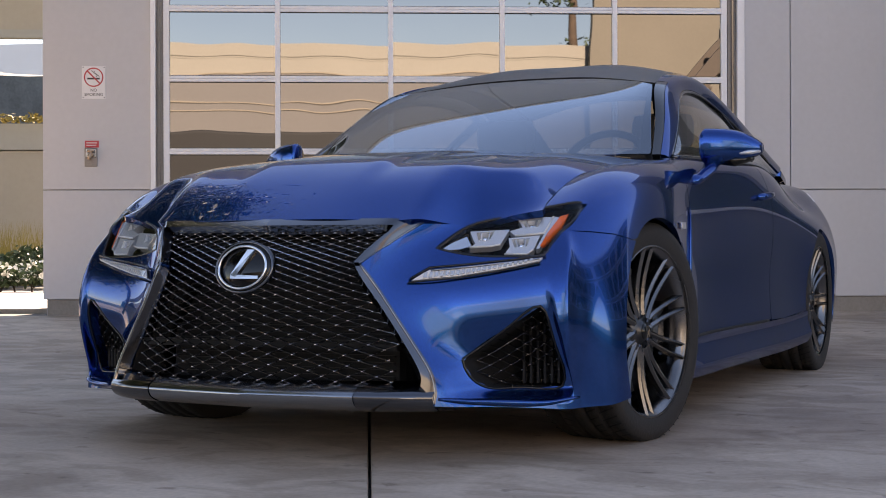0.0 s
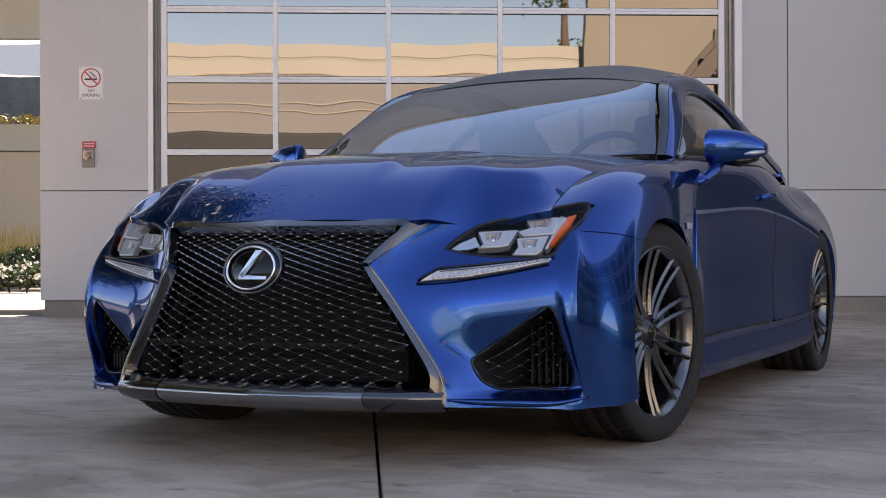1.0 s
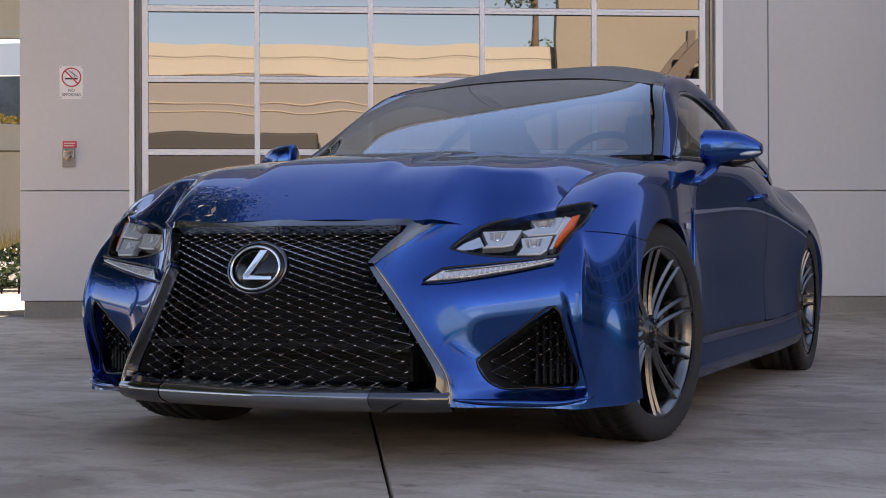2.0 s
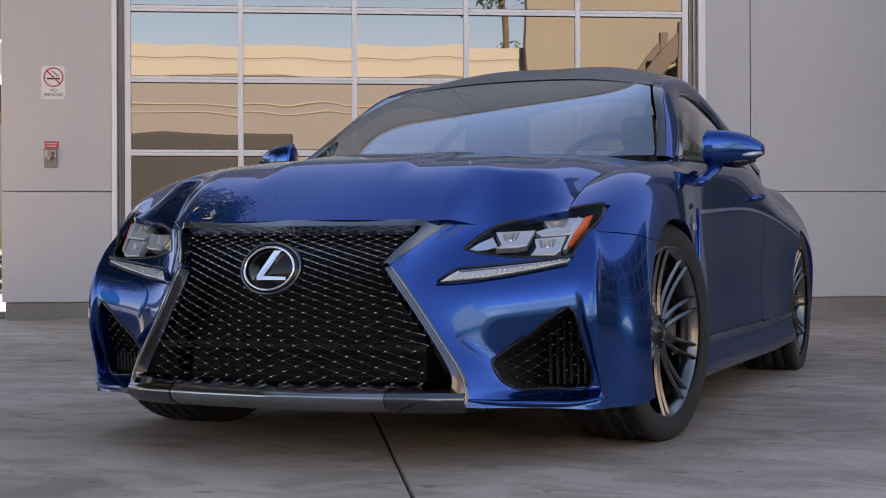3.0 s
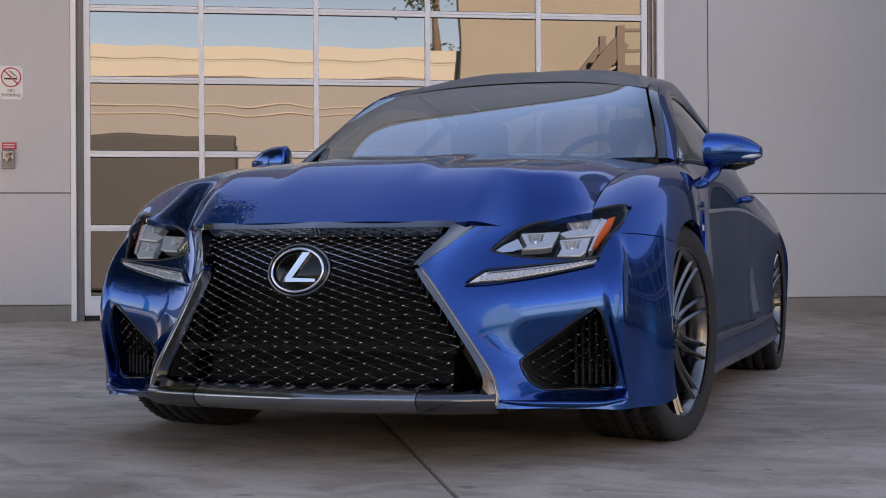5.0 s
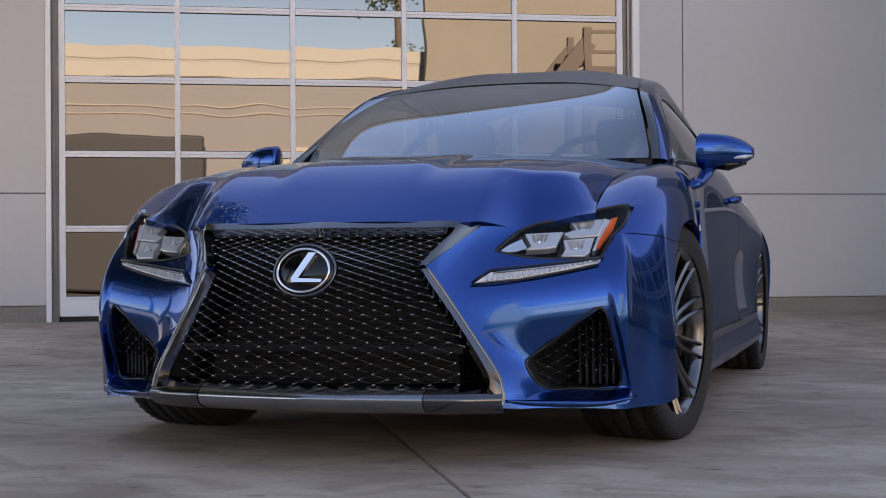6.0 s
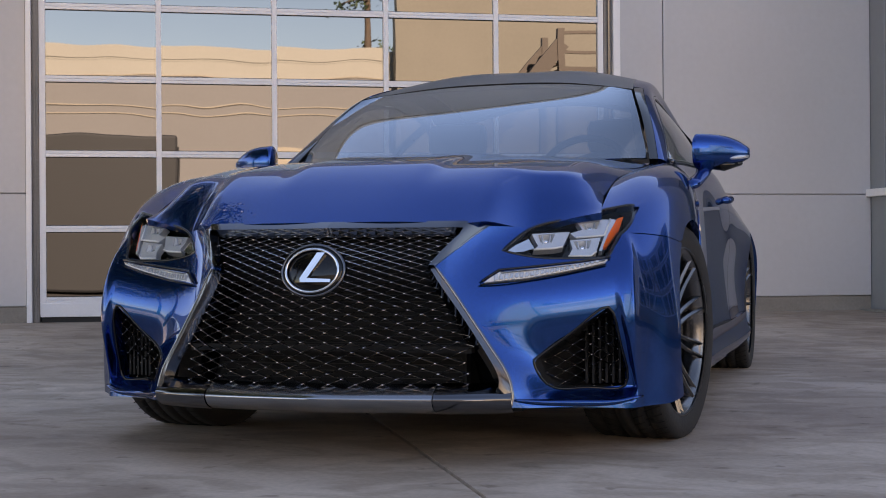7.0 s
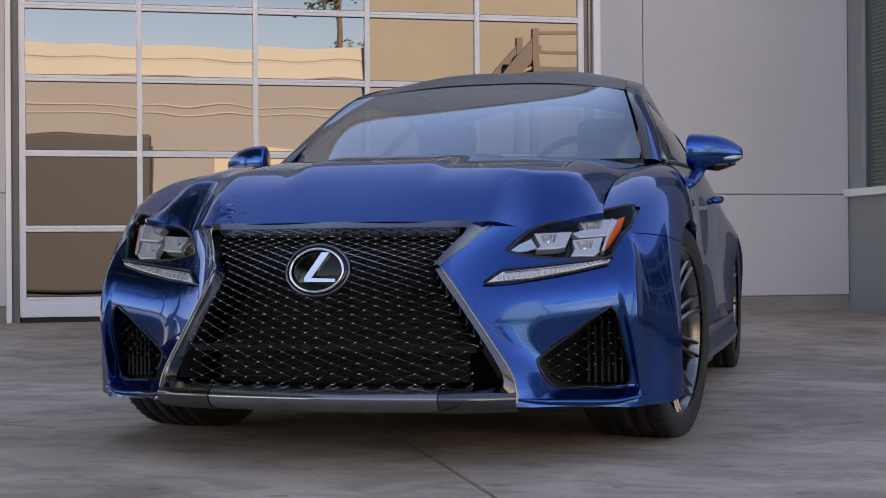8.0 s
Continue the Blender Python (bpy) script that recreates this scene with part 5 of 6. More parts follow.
# ---- mirrors ----
for s in (1, -1):
    mir = empty("door_mirror", (0, 0, 0), car)
    mir["label"] = "blue door mirror with slim indicator"
    v, f = [], []
    nu, nv = 28, 20
    for i in range(nu + 1):
        t = i / nu
        x = 0.805 + 0.190 * t
        hh = 0.063 * (1 - 0.12 * t - 0.62 * t ** 4)
        hh *= min(1.0, 0.72 + 0.28 * (t / 0.05) ** 0.5)
        dd = 0.062 * (1 - (2 * t - 0.75) ** 2 * 0.38)
        zc = 0.920 - 0.006 * t + 0.004 * math.sin(math.pi * t)
        yc = 0.775 + 0.085 * t
        for j in range(nv):
            a = 2 * math.pi * j / nv
            ca, sa = math.cos(a), math.sin(a)
            y = yc + dd * (abs(ca) ** 0.75) * (1 if ca > 0 else -1) * (0.7 if ca > 0 else 1.0)
            z = zc + hh * (abs(sa) ** 0.8) * (1 if sa > 0 else -1)
            v.append((x * s, y, z))
    for i in range(nu):
        for j in range(nv):
            k = (j + 1) % nv
            q = [i * nv + j, i * nv + k, (i + 1) * nv + k, (i + 1) * nv + j]
            f.append(q if s > 0 else q[::-1])
    f += [list(range(nv)), [nu * nv + j for j in range(nv)]]
    link("mirror_shell", v, f, PAINT, mir)
    link("indicator", *tube([(x * s, y, z) for x, y, z in ((0.925, 0.786, 0.893), (0.965, 0.800, 0.897), (0.990, 0.835, 0.902))], [0.005, 0.008, 0.006], 8), LAMP_WHITE, mir)
    link("lower_cover", *tube([(x * s, y, z) for x, y, z in ((0.85, 0.80, 0.872), (0.91, 0.81, 0.870), (0.965, 0.845, 0.880))], [0.02, 0.03, 0.014], 12, 0.7), GLOSS_BLACK, mir)
    link("mirror_glass", [(x * s, y, z) for x, y, z in ((0.82, 0.815, 0.885), (0.95, 0.865, 0.888), (0.95, 0.865, 0.940), (0.82, 0.815, 0.955))], [[0, 1, 2, 3]], CHROME, mir, smooth=False)
    link("mirror_stalk", *tube([(x * s, y, z) for x, y, z in ((0.795, 0.56, 0.785), (0.822, 0.63, 0.800), (0.842, 0.71, 0.832), (0.850, 0.765, 0.875))], [0.034, 0.030, 0.026, 0.032], 14, 0.62), PAINT, mir)
# door handles and the fender vents
for s, d in zip((1, -1), doors):
    path = [flank.at([y], [flank_at(y, z)[1]])[0] + np.array((o, 0, 0)) for y, z, o in ((1.48, 0.765, 0.0), (1.51, 0.768, 0.022), (1.60, 0.775, 0.026), (1.68, 0.781, 0.022), (1.71, 0.783, 0.0))]
    link("door_handle", *tube([(p[0] * s, p[1], p[2]) for p in path], [0.010, 0.014, 0.016, 0.014, 0.010], 10, 1.0), PAINT, d)
    badge = [flank.at([y], [flank_at(y, z)[1]])[0] + np.array((0.004, 0, 0)) for y, z in ((0.20, 0.628), (0.285, 0.628), (0.285, 0.648), (0.20, 0.648))]
    link("fender_badge", [(p[0] * s + o * s, p[1], p[2]) for o in (0, 0.004) for p in badge], [[0, 1, 2, 3], [4, 5, 6, 7], [0, 1, 5, 4], [1, 2, 6, 5], [2, 3, 7, 6], [3, 0, 4, 7]], CHROME, car, smooth=False)
    # tail lamp
    tl = [(3.30, 0.80), (3.62, 0.79), (3.66, 0.86), (3.36, 0.845)]
    q = [flank.at([y], [flank_at(y, z)[1]])[0] + np.array((0.006, 0.004, 0)) for y, z in tl]
    link("tail_lamp", [(p[0] * s, p[1], p[2]) for p in q] + [((p[0] - 0.03) * s, p[1], p[2]) for p in q], [[0, 1, 2, 3], [7, 6, 5, 4], [0, 1, 5, 4], [1, 2, 6, 5], [2, 3, 7, 6], [3, 0, 4, 7]], LED, car, smooth=False)

# ---- wheels ----
TR = 0.328
wheel = empty("wheel", (0, 0, 0), car)
wheel["label"] = "dark alloy wheel with twin spokes and low-profile tyre"
tread = [(0.250, -0.118), (0.262, -0.124), (0.295, -0.129), (0.315, -0.124)]
for k in range(5):
    x0 = -0.112 + k * 0.0465
    tread += [(TR - 0.004 * abs(k - 2) / 2, x0), (TR - 0.004 * abs(k - 2) / 2, x0 + 0.038)]
    if k < 4:
        tread += [(TR - 0.011, x0 + 0.0385), (TR - 0.011, x0 + 0.046)]
tread += [(0.315, 0.124), (0.295, 0.129), (0.262, 0.124), (0.250, 0.118)]
link("tyre", *lathe(tread, 96), RUBBER, wheel)
sip = []
for k in range(60):
    a = 2 * math.pi * k / 60
    for x0, x1, tw in ((-0.120, -0.068, 0.07), (-0.060, -0.026, 0.05), (0.026, 0.060, -0.05), (0.068, 0.120, -0.07)):
        c = [(x0, a), (x1, a + tw), (x1, a + tw + 0.016), (x0, a + 0.016)]
        v = [(x, (TR + 0.0005 - 0.004 * (abs(x) > 0.09)) * math.cos(q), (TR + 0.0005 - 0.004 * (abs(x) > 0.09)) * math.sin(q)) for x, q in c]
        sip.append((v, [[0, 1, 2, 3]]))
tagged(link("tread_pattern", *merge(sip), MATT_BLACK, wheel, smooth=False), kind="stuff")
rim_profile = [(0.226, -0.115), (0.230, 0.02), (0.233, 0.075), (0.238, 0.100), (0.246, 0.108), (0.2535, 0.112), (0.2575, 0.1175), (0.2570, 0.122), (0.252, 0.121)]
link("rim", *lathe(rim_profile, 96), RIM, wheel)
v, f = [], []
K = 10
for i in range(K + 1):
    t = i / K
    r = 0.050 + 0.196 * t
    w = 0.0088 - 0.0020 * t + 0.003 * (1 - t) ** 4
    xo = 0.088 + 0.026 * t ** 1.6 - 0.012 * math.sin(math.pi * t) * 0.6
    off = 0.012 + 0.009 * t ** 1.2
    for dw, dx in ((-w, -0.034 + 0.012 * t), (-w, -0.007), (-w * 0.22, 0.0), (w * 0.22, 0.0), (w, -0.007), (w, -0.034 + 0.012 * t)):
        v.append((xo + dx, off + dw, r))
for i in range(K):
    for k in range(6):
        l = (k + 1) % 6
        f.append([i * 6 + k, i * 6 + l, i * 6 + 6 + l, i * 6 + 6 + k])
f += [[0, 1, 2, 3, 4, 5], [K * 6 + k for k in range(5, -1, -1)]]
spoke = link("spoke", v, f, RIM, wheel, smooth=False)
vm = [(x, -y, z) for x, y, z in v]
spoke2 = link("spoke", [(x - 0.004, y, z) for x, y, z in vm], [q[::-1] for q in f], RIM, wheel, smooth=False)
for k in range(10):
    for sp in (spoke, spoke2):
        o = sp if k == 0 else sp.copy()
        if k:
            scene.collection.objects.link(o)
        o.parent = wheel
        o.matrix_basis = pose(0, 0, 0, 36 * k + 1, 0, 0)
hubp = [(0.0, 0.094), (0.024, 0.093), (0.030, 0.088), (0.034, 0.080), (0.060, 0.082), (0.066, 0.070), (0.064, 0.02)]
link("hub", *lathe(hubp, 40), RIM_DARK, wheel)
link("centre_cap", *lathe([(0.0, 0.100), (0.021, 0.0985), (0.024, 0.094)], 32), GLOSS_BLACK, wheel)
nut = lathe([(0.0, 0.088), (0.006, 0.088), (0.009, 0.084), (0.009, 0.07)], 6)
for k in range(5):
    a = 2 * math.pi * (k + 0.5) / 5
    link("wheel_nut", [(x, y + 0.047 * math.cos(a), z + 0.047 * math.sin(a)) for x, y, z in nut[0]], nut[1], DARK_CHROME, wheel, smooth=False)
link("brake_disc", *lathe([(0.07, 0.035), (0.188, 0.035), (0.190, 0.030), (0.190, 0.008), (0.188, 0.004), (0.07, 0.004)], 64), DISC, wheel)
cal = []
for i in range(9):
    a = radians(-25 + 50 * i / 8)
    for r, x in ((0.128, -0.012), (0.128, 0.058), (0.150, 0.064), (0.200, 0.058), (0.200, -0.012)):
        cal.append((x, r * math.cos(a), r * math.sin(a)))
cf = [[i * 5 + k, i * 5 + (k + 1) % 5, i * 5 + 5 + (k + 1) % 5, i * 5 + 5 + k] for i in range(8) for k in range(5)] + [[0, 1, 2, 3, 4], [44, 43, 42, 41, 40]]
link("brake_caliper", cal, cf, SATIN, wheel, smooth=False)
link("barrel_back", *lathe([(0.0, -0.09), (0.222, -0.09), (0.226, -0.115)], 48), MATT_BLACK, wheel)
WX = 0.742
STEER = -9.5
wheel.matrix_basis = pose(WX, 0, TR - 0.008, 0, 0, STEER)
for x, y, rz in ((WX - 0.013, 2.73, 0), (-WX, 0, 180 + STEER), (-WX + 0.013, 2.73, 180)):
    copy_thing(wheel, pose(x, y, TR - 0.008, 17 if y else 5, 0, rz))

# ---- cabin ----
bm = bmesh.new()
block(bm, (-0.70, 0.62, 0.70), (0.70, 0.98, 0.875))
bmesh.ops.bevel(bm, geom=bm.edges[:], offset=0.05, segments=3, affect='EDGES')
for vert in bm.verts:
    if vert.co.y < 0.72:
        vert.co.z -= 0.03
    if abs(vert.co.x) > 0.5:
        vert.co.y += 0.05
part("dashboard", bm, DASH, car, smooth=True)
def seat(x, y):
    st = empty("seat", (0, 0, 0), car)
    for name, a, b, lean in (("cushion", (-0.25, -0.28, 0.42), (0.25, 0.26, 0.58), 0), ("backrest", (-0.25, 0.18, 0.55), (0.25, 0.32, 1.00), 0.25), ("headrest", (-0.13, 0.28, 0.99), (0.13, 0.38, 1.14), 0.20)):
        bm = bmesh.new()
        block(bm, a, b)
        bmesh.ops.subdivide_edges(bm, edges=bm.edges[:], cuts=3, use_grid_fill=True)
        for _ in range(2):
            bmesh.ops.smooth_vert(bm, verts=bm.verts[:], factor=0.5, use_axis_x=True, use_axis_y=True, use_axis_z=True)
        for vert in bm.verts:
            if lean and name == "backrest":
                vert.co.y += (vert.co.z - 0.55) * lean
                vert.co.x *= 1 - 0.35 * max(0, vert.co.z - 0.7)
            vert.co += Vector((x, y, 0))
        part(name, bm, SEAT, st, smooth=True)
seat(0.36, 1.50)
seat(-0.36, 1.50)
wheel_ring = [(0.36 + 0.18 * math.cos(a), 1.05 + 0.07 * math.sin(a), 0.84 + 0.165 * math.sin(a)) for a in np.linspace(0, 2 * math.pi, 32, endpoint=False)]
link("steering_wheel", *tube(wheel_ring, 0.015, 8, closed=True, up=(0, 1, 0)), DASH, car)
bm = bmesh.new()
block(bm, (-0.62, 2.05, 0.50), (0.62, 2.30, 0.93))
part("rear_bench", bm, SEAT, car, bevel=0.06)
bm = bmesh.new()
cowl = Net(range(2), range(7), [[np.array(p) + np.array((0, -0.03, -0.03)) for p in [(x, 0.36 + 0.5 * (abs(x) / 0.72) ** 2 * 0.5, 0.87) for x in (-0.7, -0.45, -0.2, 0, 0.2, 0.45, 0.7)]],
                                [np.array((x, 0.42 + 0.36 * (abs(x) / 0.68) ** 2, 0.858 + 0.02 * (abs(x) / 0.68))) for x in (-0.7, -0.45, -0.2, 0, 0.2, 0.45, 0.7)]])
skin("cowl", cowl, [(0, 0), (1, 0), (1, 6), (0, 6)], 4, 24, MATT_BLACK, car, 0.02, outward=(0, 0, 1))
bm.free()

# ---- beyond the garage corner, and the far side of the yard ----
LEAF = grain(shader("dark_leaves", (0.05, 0.08, 0.03), 0.6), (0.045, 0.07, 0.028), 0.4, 2, 20)
LEAF_LIGHT = grain(shader("yellow_grass", (0.38, 0.30, 0.07), 0.7), (0.24, 0.19, 0.05), 0.3, 3, 30)
PETAL = shader("white_petals", (0.75, 0.74, 0.68), 0.7)
BARK = grain(shader("bark", (0.09, 0.06, 0.04), 0.9), (0.10, 0.07, 0.05), 0.3, 3, 30)
HILL = grain(shader("far_wood", (0.05, 0.06, 0.065), 0.95), (0.07, 0.08, 0.09), 0.35, 0.5, 6)


def leaves(name, material, spots, size, parent=None, label="", aspect=0.45):
    """Many small folded leaves at the given spots (place, spread)."""
    v, f = [], []
    for p, d in spots:
        u = Vector((random.gauss(0, 1), random.gauss(0, 1), random.gauss(0, 0.7))).normalized()
        w = u.cross(Vector((random.gauss(0, 1), random.gauss(0, 1), random.gauss(0, 1)))).normalized()
        s = size * random.uniform(0.6, 1.3)
        c = Vector(p)
        k = len(v)
        v += [c - u * s, c + w * s * aspect, c + u * s, c - w * s * aspect]
        f += [[k, k + 1, k + 2], [k, k + 2, k + 3]]
    return link(name, v, f, material, parent, label, smooth=False)


def tree(at, height, spread, trunk_r, n=2600, conifer=False, seed=1, leaf=0.16):
    random.seed(seed)
    t = tagged(empty("tree"), "tall dark tree behind the yard building" if conifer else "leafy tree at the edge of the yard", "tree", group="yard trees")
    base = W @ Vector(at)
    pts = [base + Vector((0.15 * math.sin(k), 0.12 * math.cos(1.7 * k), height * k / 7)) for k in range(8)]
    link("trunk", *tube(pts, [trunk_r * (1 - 0.11 * k) for k in range(8)], 10), BARK, t)
    spots, limbs = [], []
    for b in range(26 if conifer else 18):
        h = random.uniform(0.3, 0.97)
        a = random.uniform(0, 2 * math.pi)
        r = spread * (1.15 - h if conifer else math.sin(math.pi * min(0.95, h)) ** 0.6) * random.uniform(0.6, 1.1)
        s = base + Vector((0, 0, height * h))
        e = s + Vector((r * math.cos(a), r * math.sin(a), (-0.05 if conifer else 0.35) * r))
        limbs.append(tube([s, (s + e) / 2 + Vector((0, 0, 0.1 * r)), e], [trunk_r * 0.3, trunk_r * 0.2, trunk_r * 0.08], 6))
        for k in range(n // (26 if conifer else 18)):
            q = s.lerp(e, random.uniform(0.25, 1.05))
            g = 0.22 * r + 0.12
            q = q + Vector((random.gauss(0, g), random.gauss(0, g), random.gauss(0, g * 0.7)))
            if math.hypot(q.x - base.x, q.y - base.y) < spread * 0.98:
                spots.append((q, 0))
    link("limbs", *merge(limbs), BARK, t)
    leaves("crown", LEAF, spots, leaf, t)
    return t


# low garden wall and neighbour building seen past the corner
nb = tagged(empty("neighbour_building"), "beige neighbour building with deep fascia and open middle", "building")
box_at("lower_wall", (-40, 15.2, 0.0), (-3.0, 15.5, 2.30), TAUPE, nb)
for k in range(18):
    box_at("wall_panel", (-3.0 - 2.0 * (k + 1) + 0.01, 15.12, 2.32), (-3.0 - 2.0 * k - 0.01, 15.5, 2.78), BEIGE, nb, 0.01)
box_at("fascia", (-40, 14.6, 4.34), (-3.0, 15.0, 5.5), TAUPE, nb)
box_at("fascia_edge", (-40, 14.55, 4.20), (-3.0, 14.8, 4.338), BEIGE, nb)
box_at("roof", (-40, 15.0, 5.3), (-3.0, 18, 5.5), TAUPE, nb)
for x in (-38, -20, -3.4):
    box_at("post", (x, 16.0, 2.3), (x + 0.3, 16.3, 4.34), TAUPE, nb)
random.seed(5)
leaves("wall_creeper", LEAF_LIGHT, [(W @ Vector((random.uniform(-9, -4), 15.1 + random.uniform(-0.2, 0.3), 2.82 + abs(random.gauss(0, 0.06)))), 0) for _ in range(900)], 0.06, nb)
hill = tagged(empty("backdrop"), kind="structure")
hv, hf = [], []
N = 120
for k in range(N + 1):
    x = -190 + 260 * k / N
    t = 13.0 + 2.2 * math.sin(x * 0.09) + 1.4 * noise.noise(Vector((x * 0.25, 3, 0))) + 0.7 * noise.noise(Vector((x * 1.1, 7, 0)))
    hv += [W @ Vector((x, 90, -1)), W @ Vector((x, 90, t * 1.10)), W @ Vector((x, 96, t * 1.17))]
for k in range(N):
    hf += [[3 * k, 3 * k + 3, 3 * k + 4, 3 * k + 1], [3 * k + 1, 3 * k + 4, 3 * k + 5, 3 * k + 2]]
link("hill", hv, hf, HILL, hill, "wooded hill on the horizon", smooth=False)
# added backdrop sheet in place of the low sky, with no real ridge there
low_sky_v, low_sky_f = [], []
for k in range(61):
    x = -420 + 560 * k / 60
    low_sky_v += [W @ Vector((x, 300, -1)), W @ Vector((x, 300, 47 + 4 * math.sin(x * 0.013)))]
for k in range(60):
    low_sky_f.append([2 * k, 2 * k + 2, 2 * k + 3, 2 * k + 1])
# the pale haze of the low sky is put into this colour
LOW_SKY = grain(shader("pale_low_sky", (0.5, 0.52, 0.58), 0.95), (0.52, 0.54, 0.60), 0.06, 0.02, 0.2)
link("low_sky_sheet", low_sky_v, low_sky_f, LOW_SKY, hill, "pale backdrop sheet standing in for the hazy low sky", smooth=False)
# planting strip: paving, kerb, flowering shrub, clipped hedge, ornamental grass
paving = box_at("paving_strip", (-20, 1.2, 0.0), (A0 - 0.15, 6.35, 0.085), PAVING, None, 0.01, "structure")
kerb = box_at("kerb", (-20, 1.05, 0.0), (A0 - 0.15, 1.198, 0.10), PLINTH, None, 0.012, "structure")
def shrub(name, label, cat, a, d, w, dep, hgt, seed, bloom=False, n=2600):
    random.seed(seed)
    s = tagged(empty(name), label, cat)
    spots, bl = [], []
    for _ in range(n):
        u, q = random.uniform(-1, 1), random.uniform(-1, 1)
        top = hgt * (1 - 0.35 * max(abs(u), abs(q)) ** 3) * (0.85 + 0.15 * math.sin(7 * u + seed) * math.cos(5 * q))
        p = W @ Vector((a + u * w, d + q * dep, 0.06 + top * random.uniform(0.15, 1.0) ** 0.5))
        spots.append((p, 0))
        if bloom and random.random() < 0.22:
            bl.append((W @ Vector((a + u * w, d + q * dep - 0.02, 0.06 + top * random.uniform(0.6, 1.04))), 0))
    leaves("foliage", LEAF, spots, 0.05, s)
    if bloom:
        leaves("blossom", PETAL, bl, 0.035, s, "", 0.8)
    stems = [tube([W @ Vector((a + x, d, 0.0)), W @ Vector((a + x * 1.2, d + 0.05, hgt * 0.7))], 0.012, 5) for x in np.linspace(-w * 0.7, w * 0.7, 5)]
    link("stems", *merge(stems), BARK, s)
for k, (a, d) in enumerate(((-3.9, 6.9), (-4.9, 7.0), (-5.9, 7.1))):
    shrub("flowering_shrub", "low shrub covered in white blossom beside the paving", "shrub", a, d, 0.55, 0.45, 0.40, 11 + k, True)
for k, (a, d) in enumerate(((-4.3, 9.0), (-5.6, 9.1), (-6.9, 9.1))):
    shrub("clipped_hedge", "dark green clipped hedge behind the blossom", "hedge", a, d, 0.7, 0.5, 0.62, 21 + k)
random.seed(31)
gv, gf = [], []
for _ in range(1500):
    a, d = random.uniform(-7.5, -3.8), 11 + random.uniform(-0.6, 0.6)
    hgt, lean = random.uniform(0.5, 1.05), random.gauss(0, 0.16)
    k = len(gv)
    gv += [W @ Vector((a - 0.012, d, 0.02)), W @ Vector((a + 0.012, d, 0.02)), W @ Vector((a + lean, d + random.gauss(0, 0.1), hgt))]
    gf.append([k, k + 1, k + 2])
tagged(link("ornamental_grass", gv, gf, LEAF_LIGHT, None, "", smooth=False), "tall dry yellow ornamental grass by the low wall", "grass", kind="stuff")

# far side of the yard, which the glass and the paint mirror
opp = tagged(empty("opposite_building"), "long sunlit beige building with flat parapet across the yard", "building")
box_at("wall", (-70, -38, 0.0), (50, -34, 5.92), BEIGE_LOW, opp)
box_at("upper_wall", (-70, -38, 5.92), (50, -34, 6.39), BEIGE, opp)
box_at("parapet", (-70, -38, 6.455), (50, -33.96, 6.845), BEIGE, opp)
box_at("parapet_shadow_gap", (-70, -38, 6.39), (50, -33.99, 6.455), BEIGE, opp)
box_at("band", (-70, -33.998, 5.88), (50, -33.97, 5.915), TAUPE, opp)
for z in (4.77, 5.02):
    box_at("pipe", (-70, -33.995, z), (50, -33.96, z + 0.027), TAUPE, opp)
for k in range(9):
    box_at("door_opening", (-46 + 8 * k, -33.998, 0.0), (-42.5 + 8 * k, -33.96, 3.7), TAUPE, opp)
side_b = tagged(empty("side_building"), "taller taupe building with a plain wall across the yard", "building")
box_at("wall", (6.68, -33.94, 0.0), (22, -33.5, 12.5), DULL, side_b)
stair = tagged(empty("outdoor_stair"), "dark brown steel stair with landing standing in the yard", "stair")
def stringer(p, q, d, h=0.13):
    v = Vector((q[0] - p[0], 0, q[1] - p[1]))
    m = W @ Matrix.Translation((p[0], d, p[1])) @ Vector((1, 0, 0)).rotation_difference(v.normalized()).to_matrix().to_4x4()
    bm = bmesh.new()
    block(bm, (0, -0.04, -h), (v.length, 0.04, h), m)
    part("stringer", bm, DARK_STEEL, stair)
for d in (-12.6, -13.7):
    stringer((2.75, 0.1), (5.95, 4.05), d)
    box_at("post", (5.85, d - 0.06, 0.0), (5.97, d + 0.06, 4.3), DARK_STEEL, stair)
    box_at("post", (8.3, d - 0.06, 0.0), (8.42, d + 0.06, 4.3), DARK_STEEL, stair)
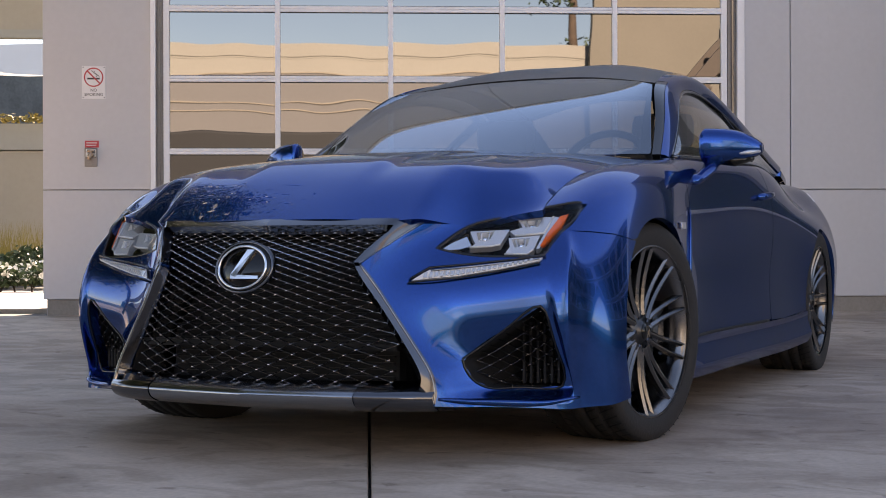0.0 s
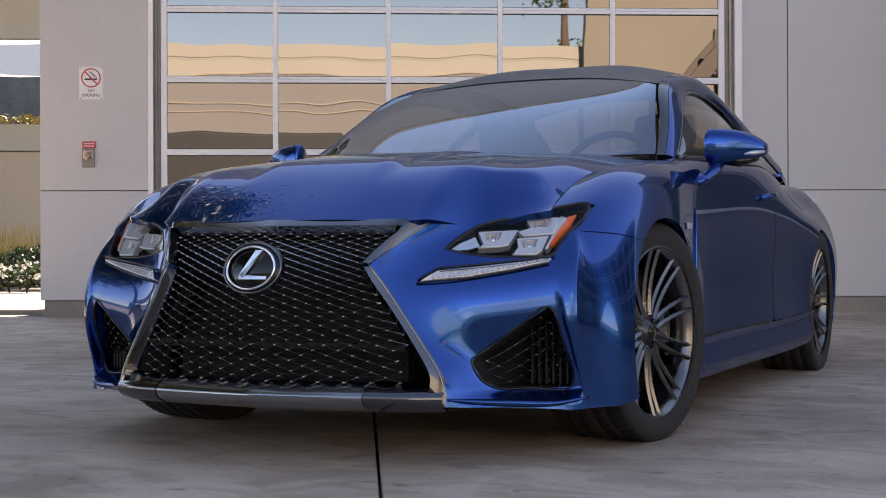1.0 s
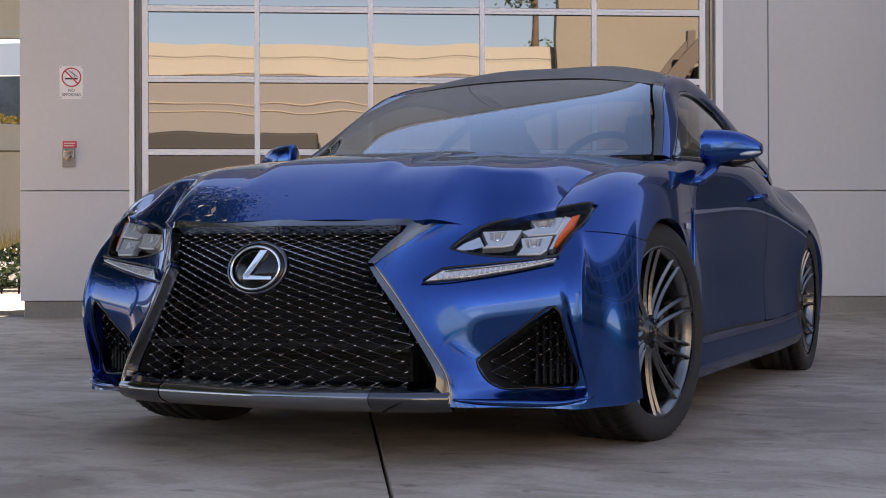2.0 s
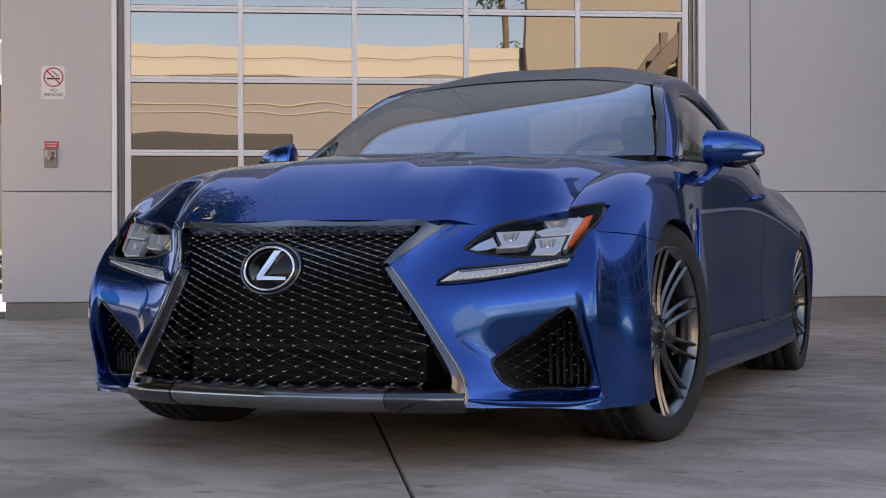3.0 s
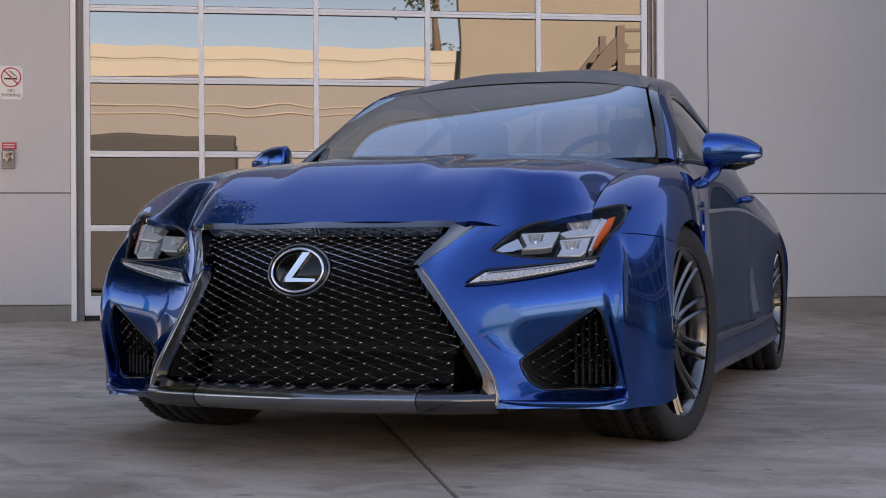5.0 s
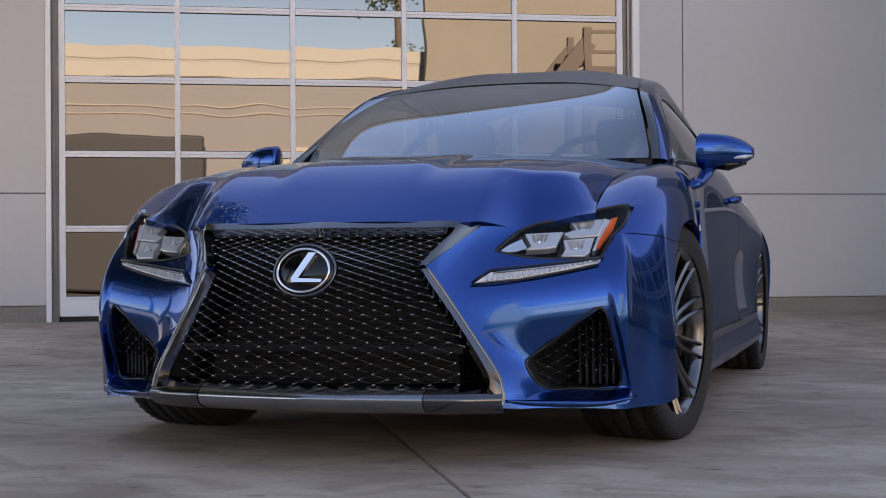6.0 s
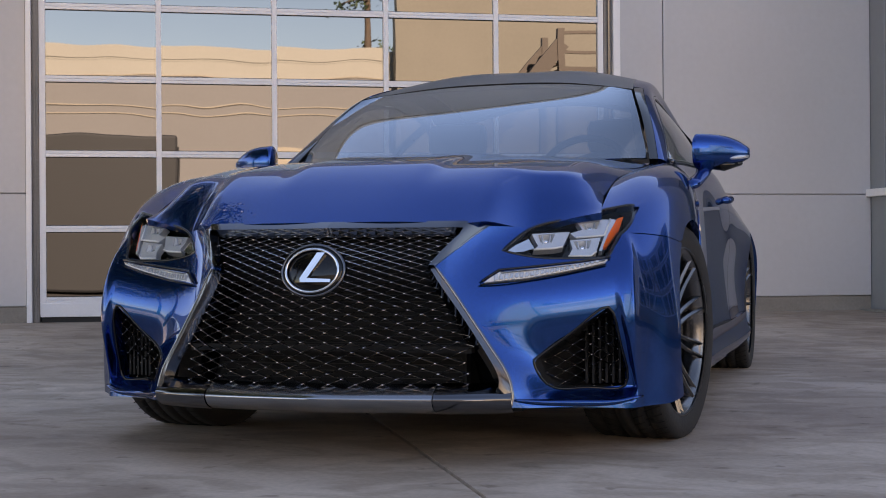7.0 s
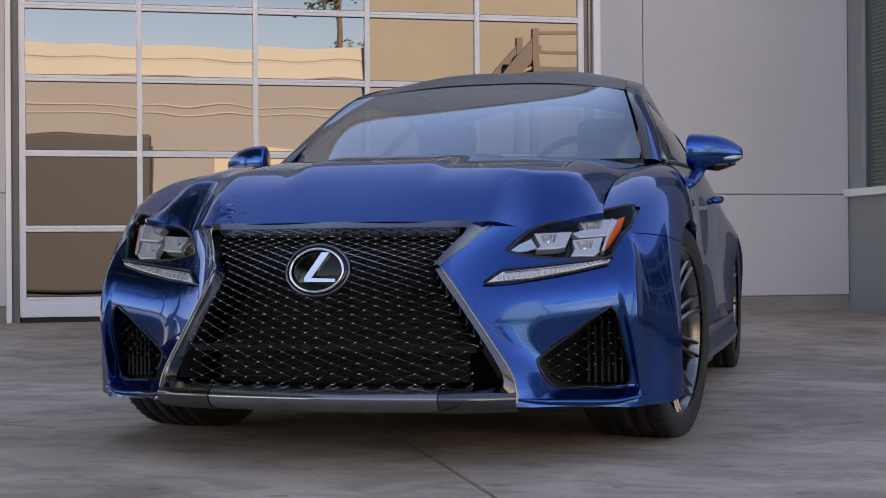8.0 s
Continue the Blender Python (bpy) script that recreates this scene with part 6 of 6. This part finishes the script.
for k in range(15):
    x, z = 3.0 + 0.2 * k, 0.42 + 0.247 * k
    box_at("tread", (x, -13.66, z), (x + 0.26, -12.64, z + 0.04), DARK_STEEL, stair)
box_at("landing", (5.95, -13.7, 3.42), (8.45, -12.55, 3.62), DARK_STEEL, stair)
for z in (3.85, 4.2):
    box_at("guard_rail", (5.97, -12.62, z), (8.42, -12.56, z + 0.05), DARK_STEEL, stair)
box_at("guard_panel", (6.7, -12.60, 3.62), (8.3, -12.57, 4.2), DARK_STEEL, stair)
# shaded building that closes the yard at the far end, with rows of framed windows
end_b = tagged(empty("end_building"), "taupe building with rows of framed windows in the shade", "building")
box_at("wall", (9.5, -9.0, 0.0), (10.0, -4.3, 4.6), TAUPE, end_b)
PANE_DARK = shader("dark_window_pane", (0.03, 0.035, 0.04), 0.05, 0.0, Specular_IOR_Level=0.9)
for i in range(5):
    for j in range(3):
        d0, z0 = -8.8 + 0.9 * i, 0.9 + 1.15 * j
        wf = box_at("window_frame", (9.44, d0, z0), (9.498, d0 + 0.8, z0 + 1.0), ALU, end_b)
        box_at("window_pane", (9.42, d0 + 0.06, z0 + 0.06), (9.439, d0 + 0.74, z0 + 0.94), PANE_DARK, wf)
van = tagged(empty("storage_container"), "plain dark grey storage container standing across the yard", "container")
box_at("container_body", (-8.85, -15.0, 0.0), (-0.37, -12.1, 2.40), DARK_BOX, van, 0.04)
box_at("container_door", (-0.368, -14.8, 0.1), (-0.34, -12.3, 2.25), DARK_BOX, van, 0.01)
tree((10.2, -62, 0), 19, 3.4, 0.35, 2600, True, 3)
tree((15.5, -66, 0), 15, 3.0, 0.3, 1800, True, 4)
tree((-8.2, 11.5, 0), 10.5, 2.6, 0.18, 3200, False, 6)
tree((-6.4, 0.8, 0), 11.5, 3.1, 0.22, 34000, False, 8, 0.085)
tree((-13.0, -2.5, 0), 12.0, 3.2, 0.2, 3200, False, 9)
tree((-4.9, -4.0, 0), 8.5, 2.3, 0.18, 30000, False, 12, 0.09)
tree((-5.0, -7.4, 0), 8.0, 2.3, 0.18, 30000, False, 13, 0.09)
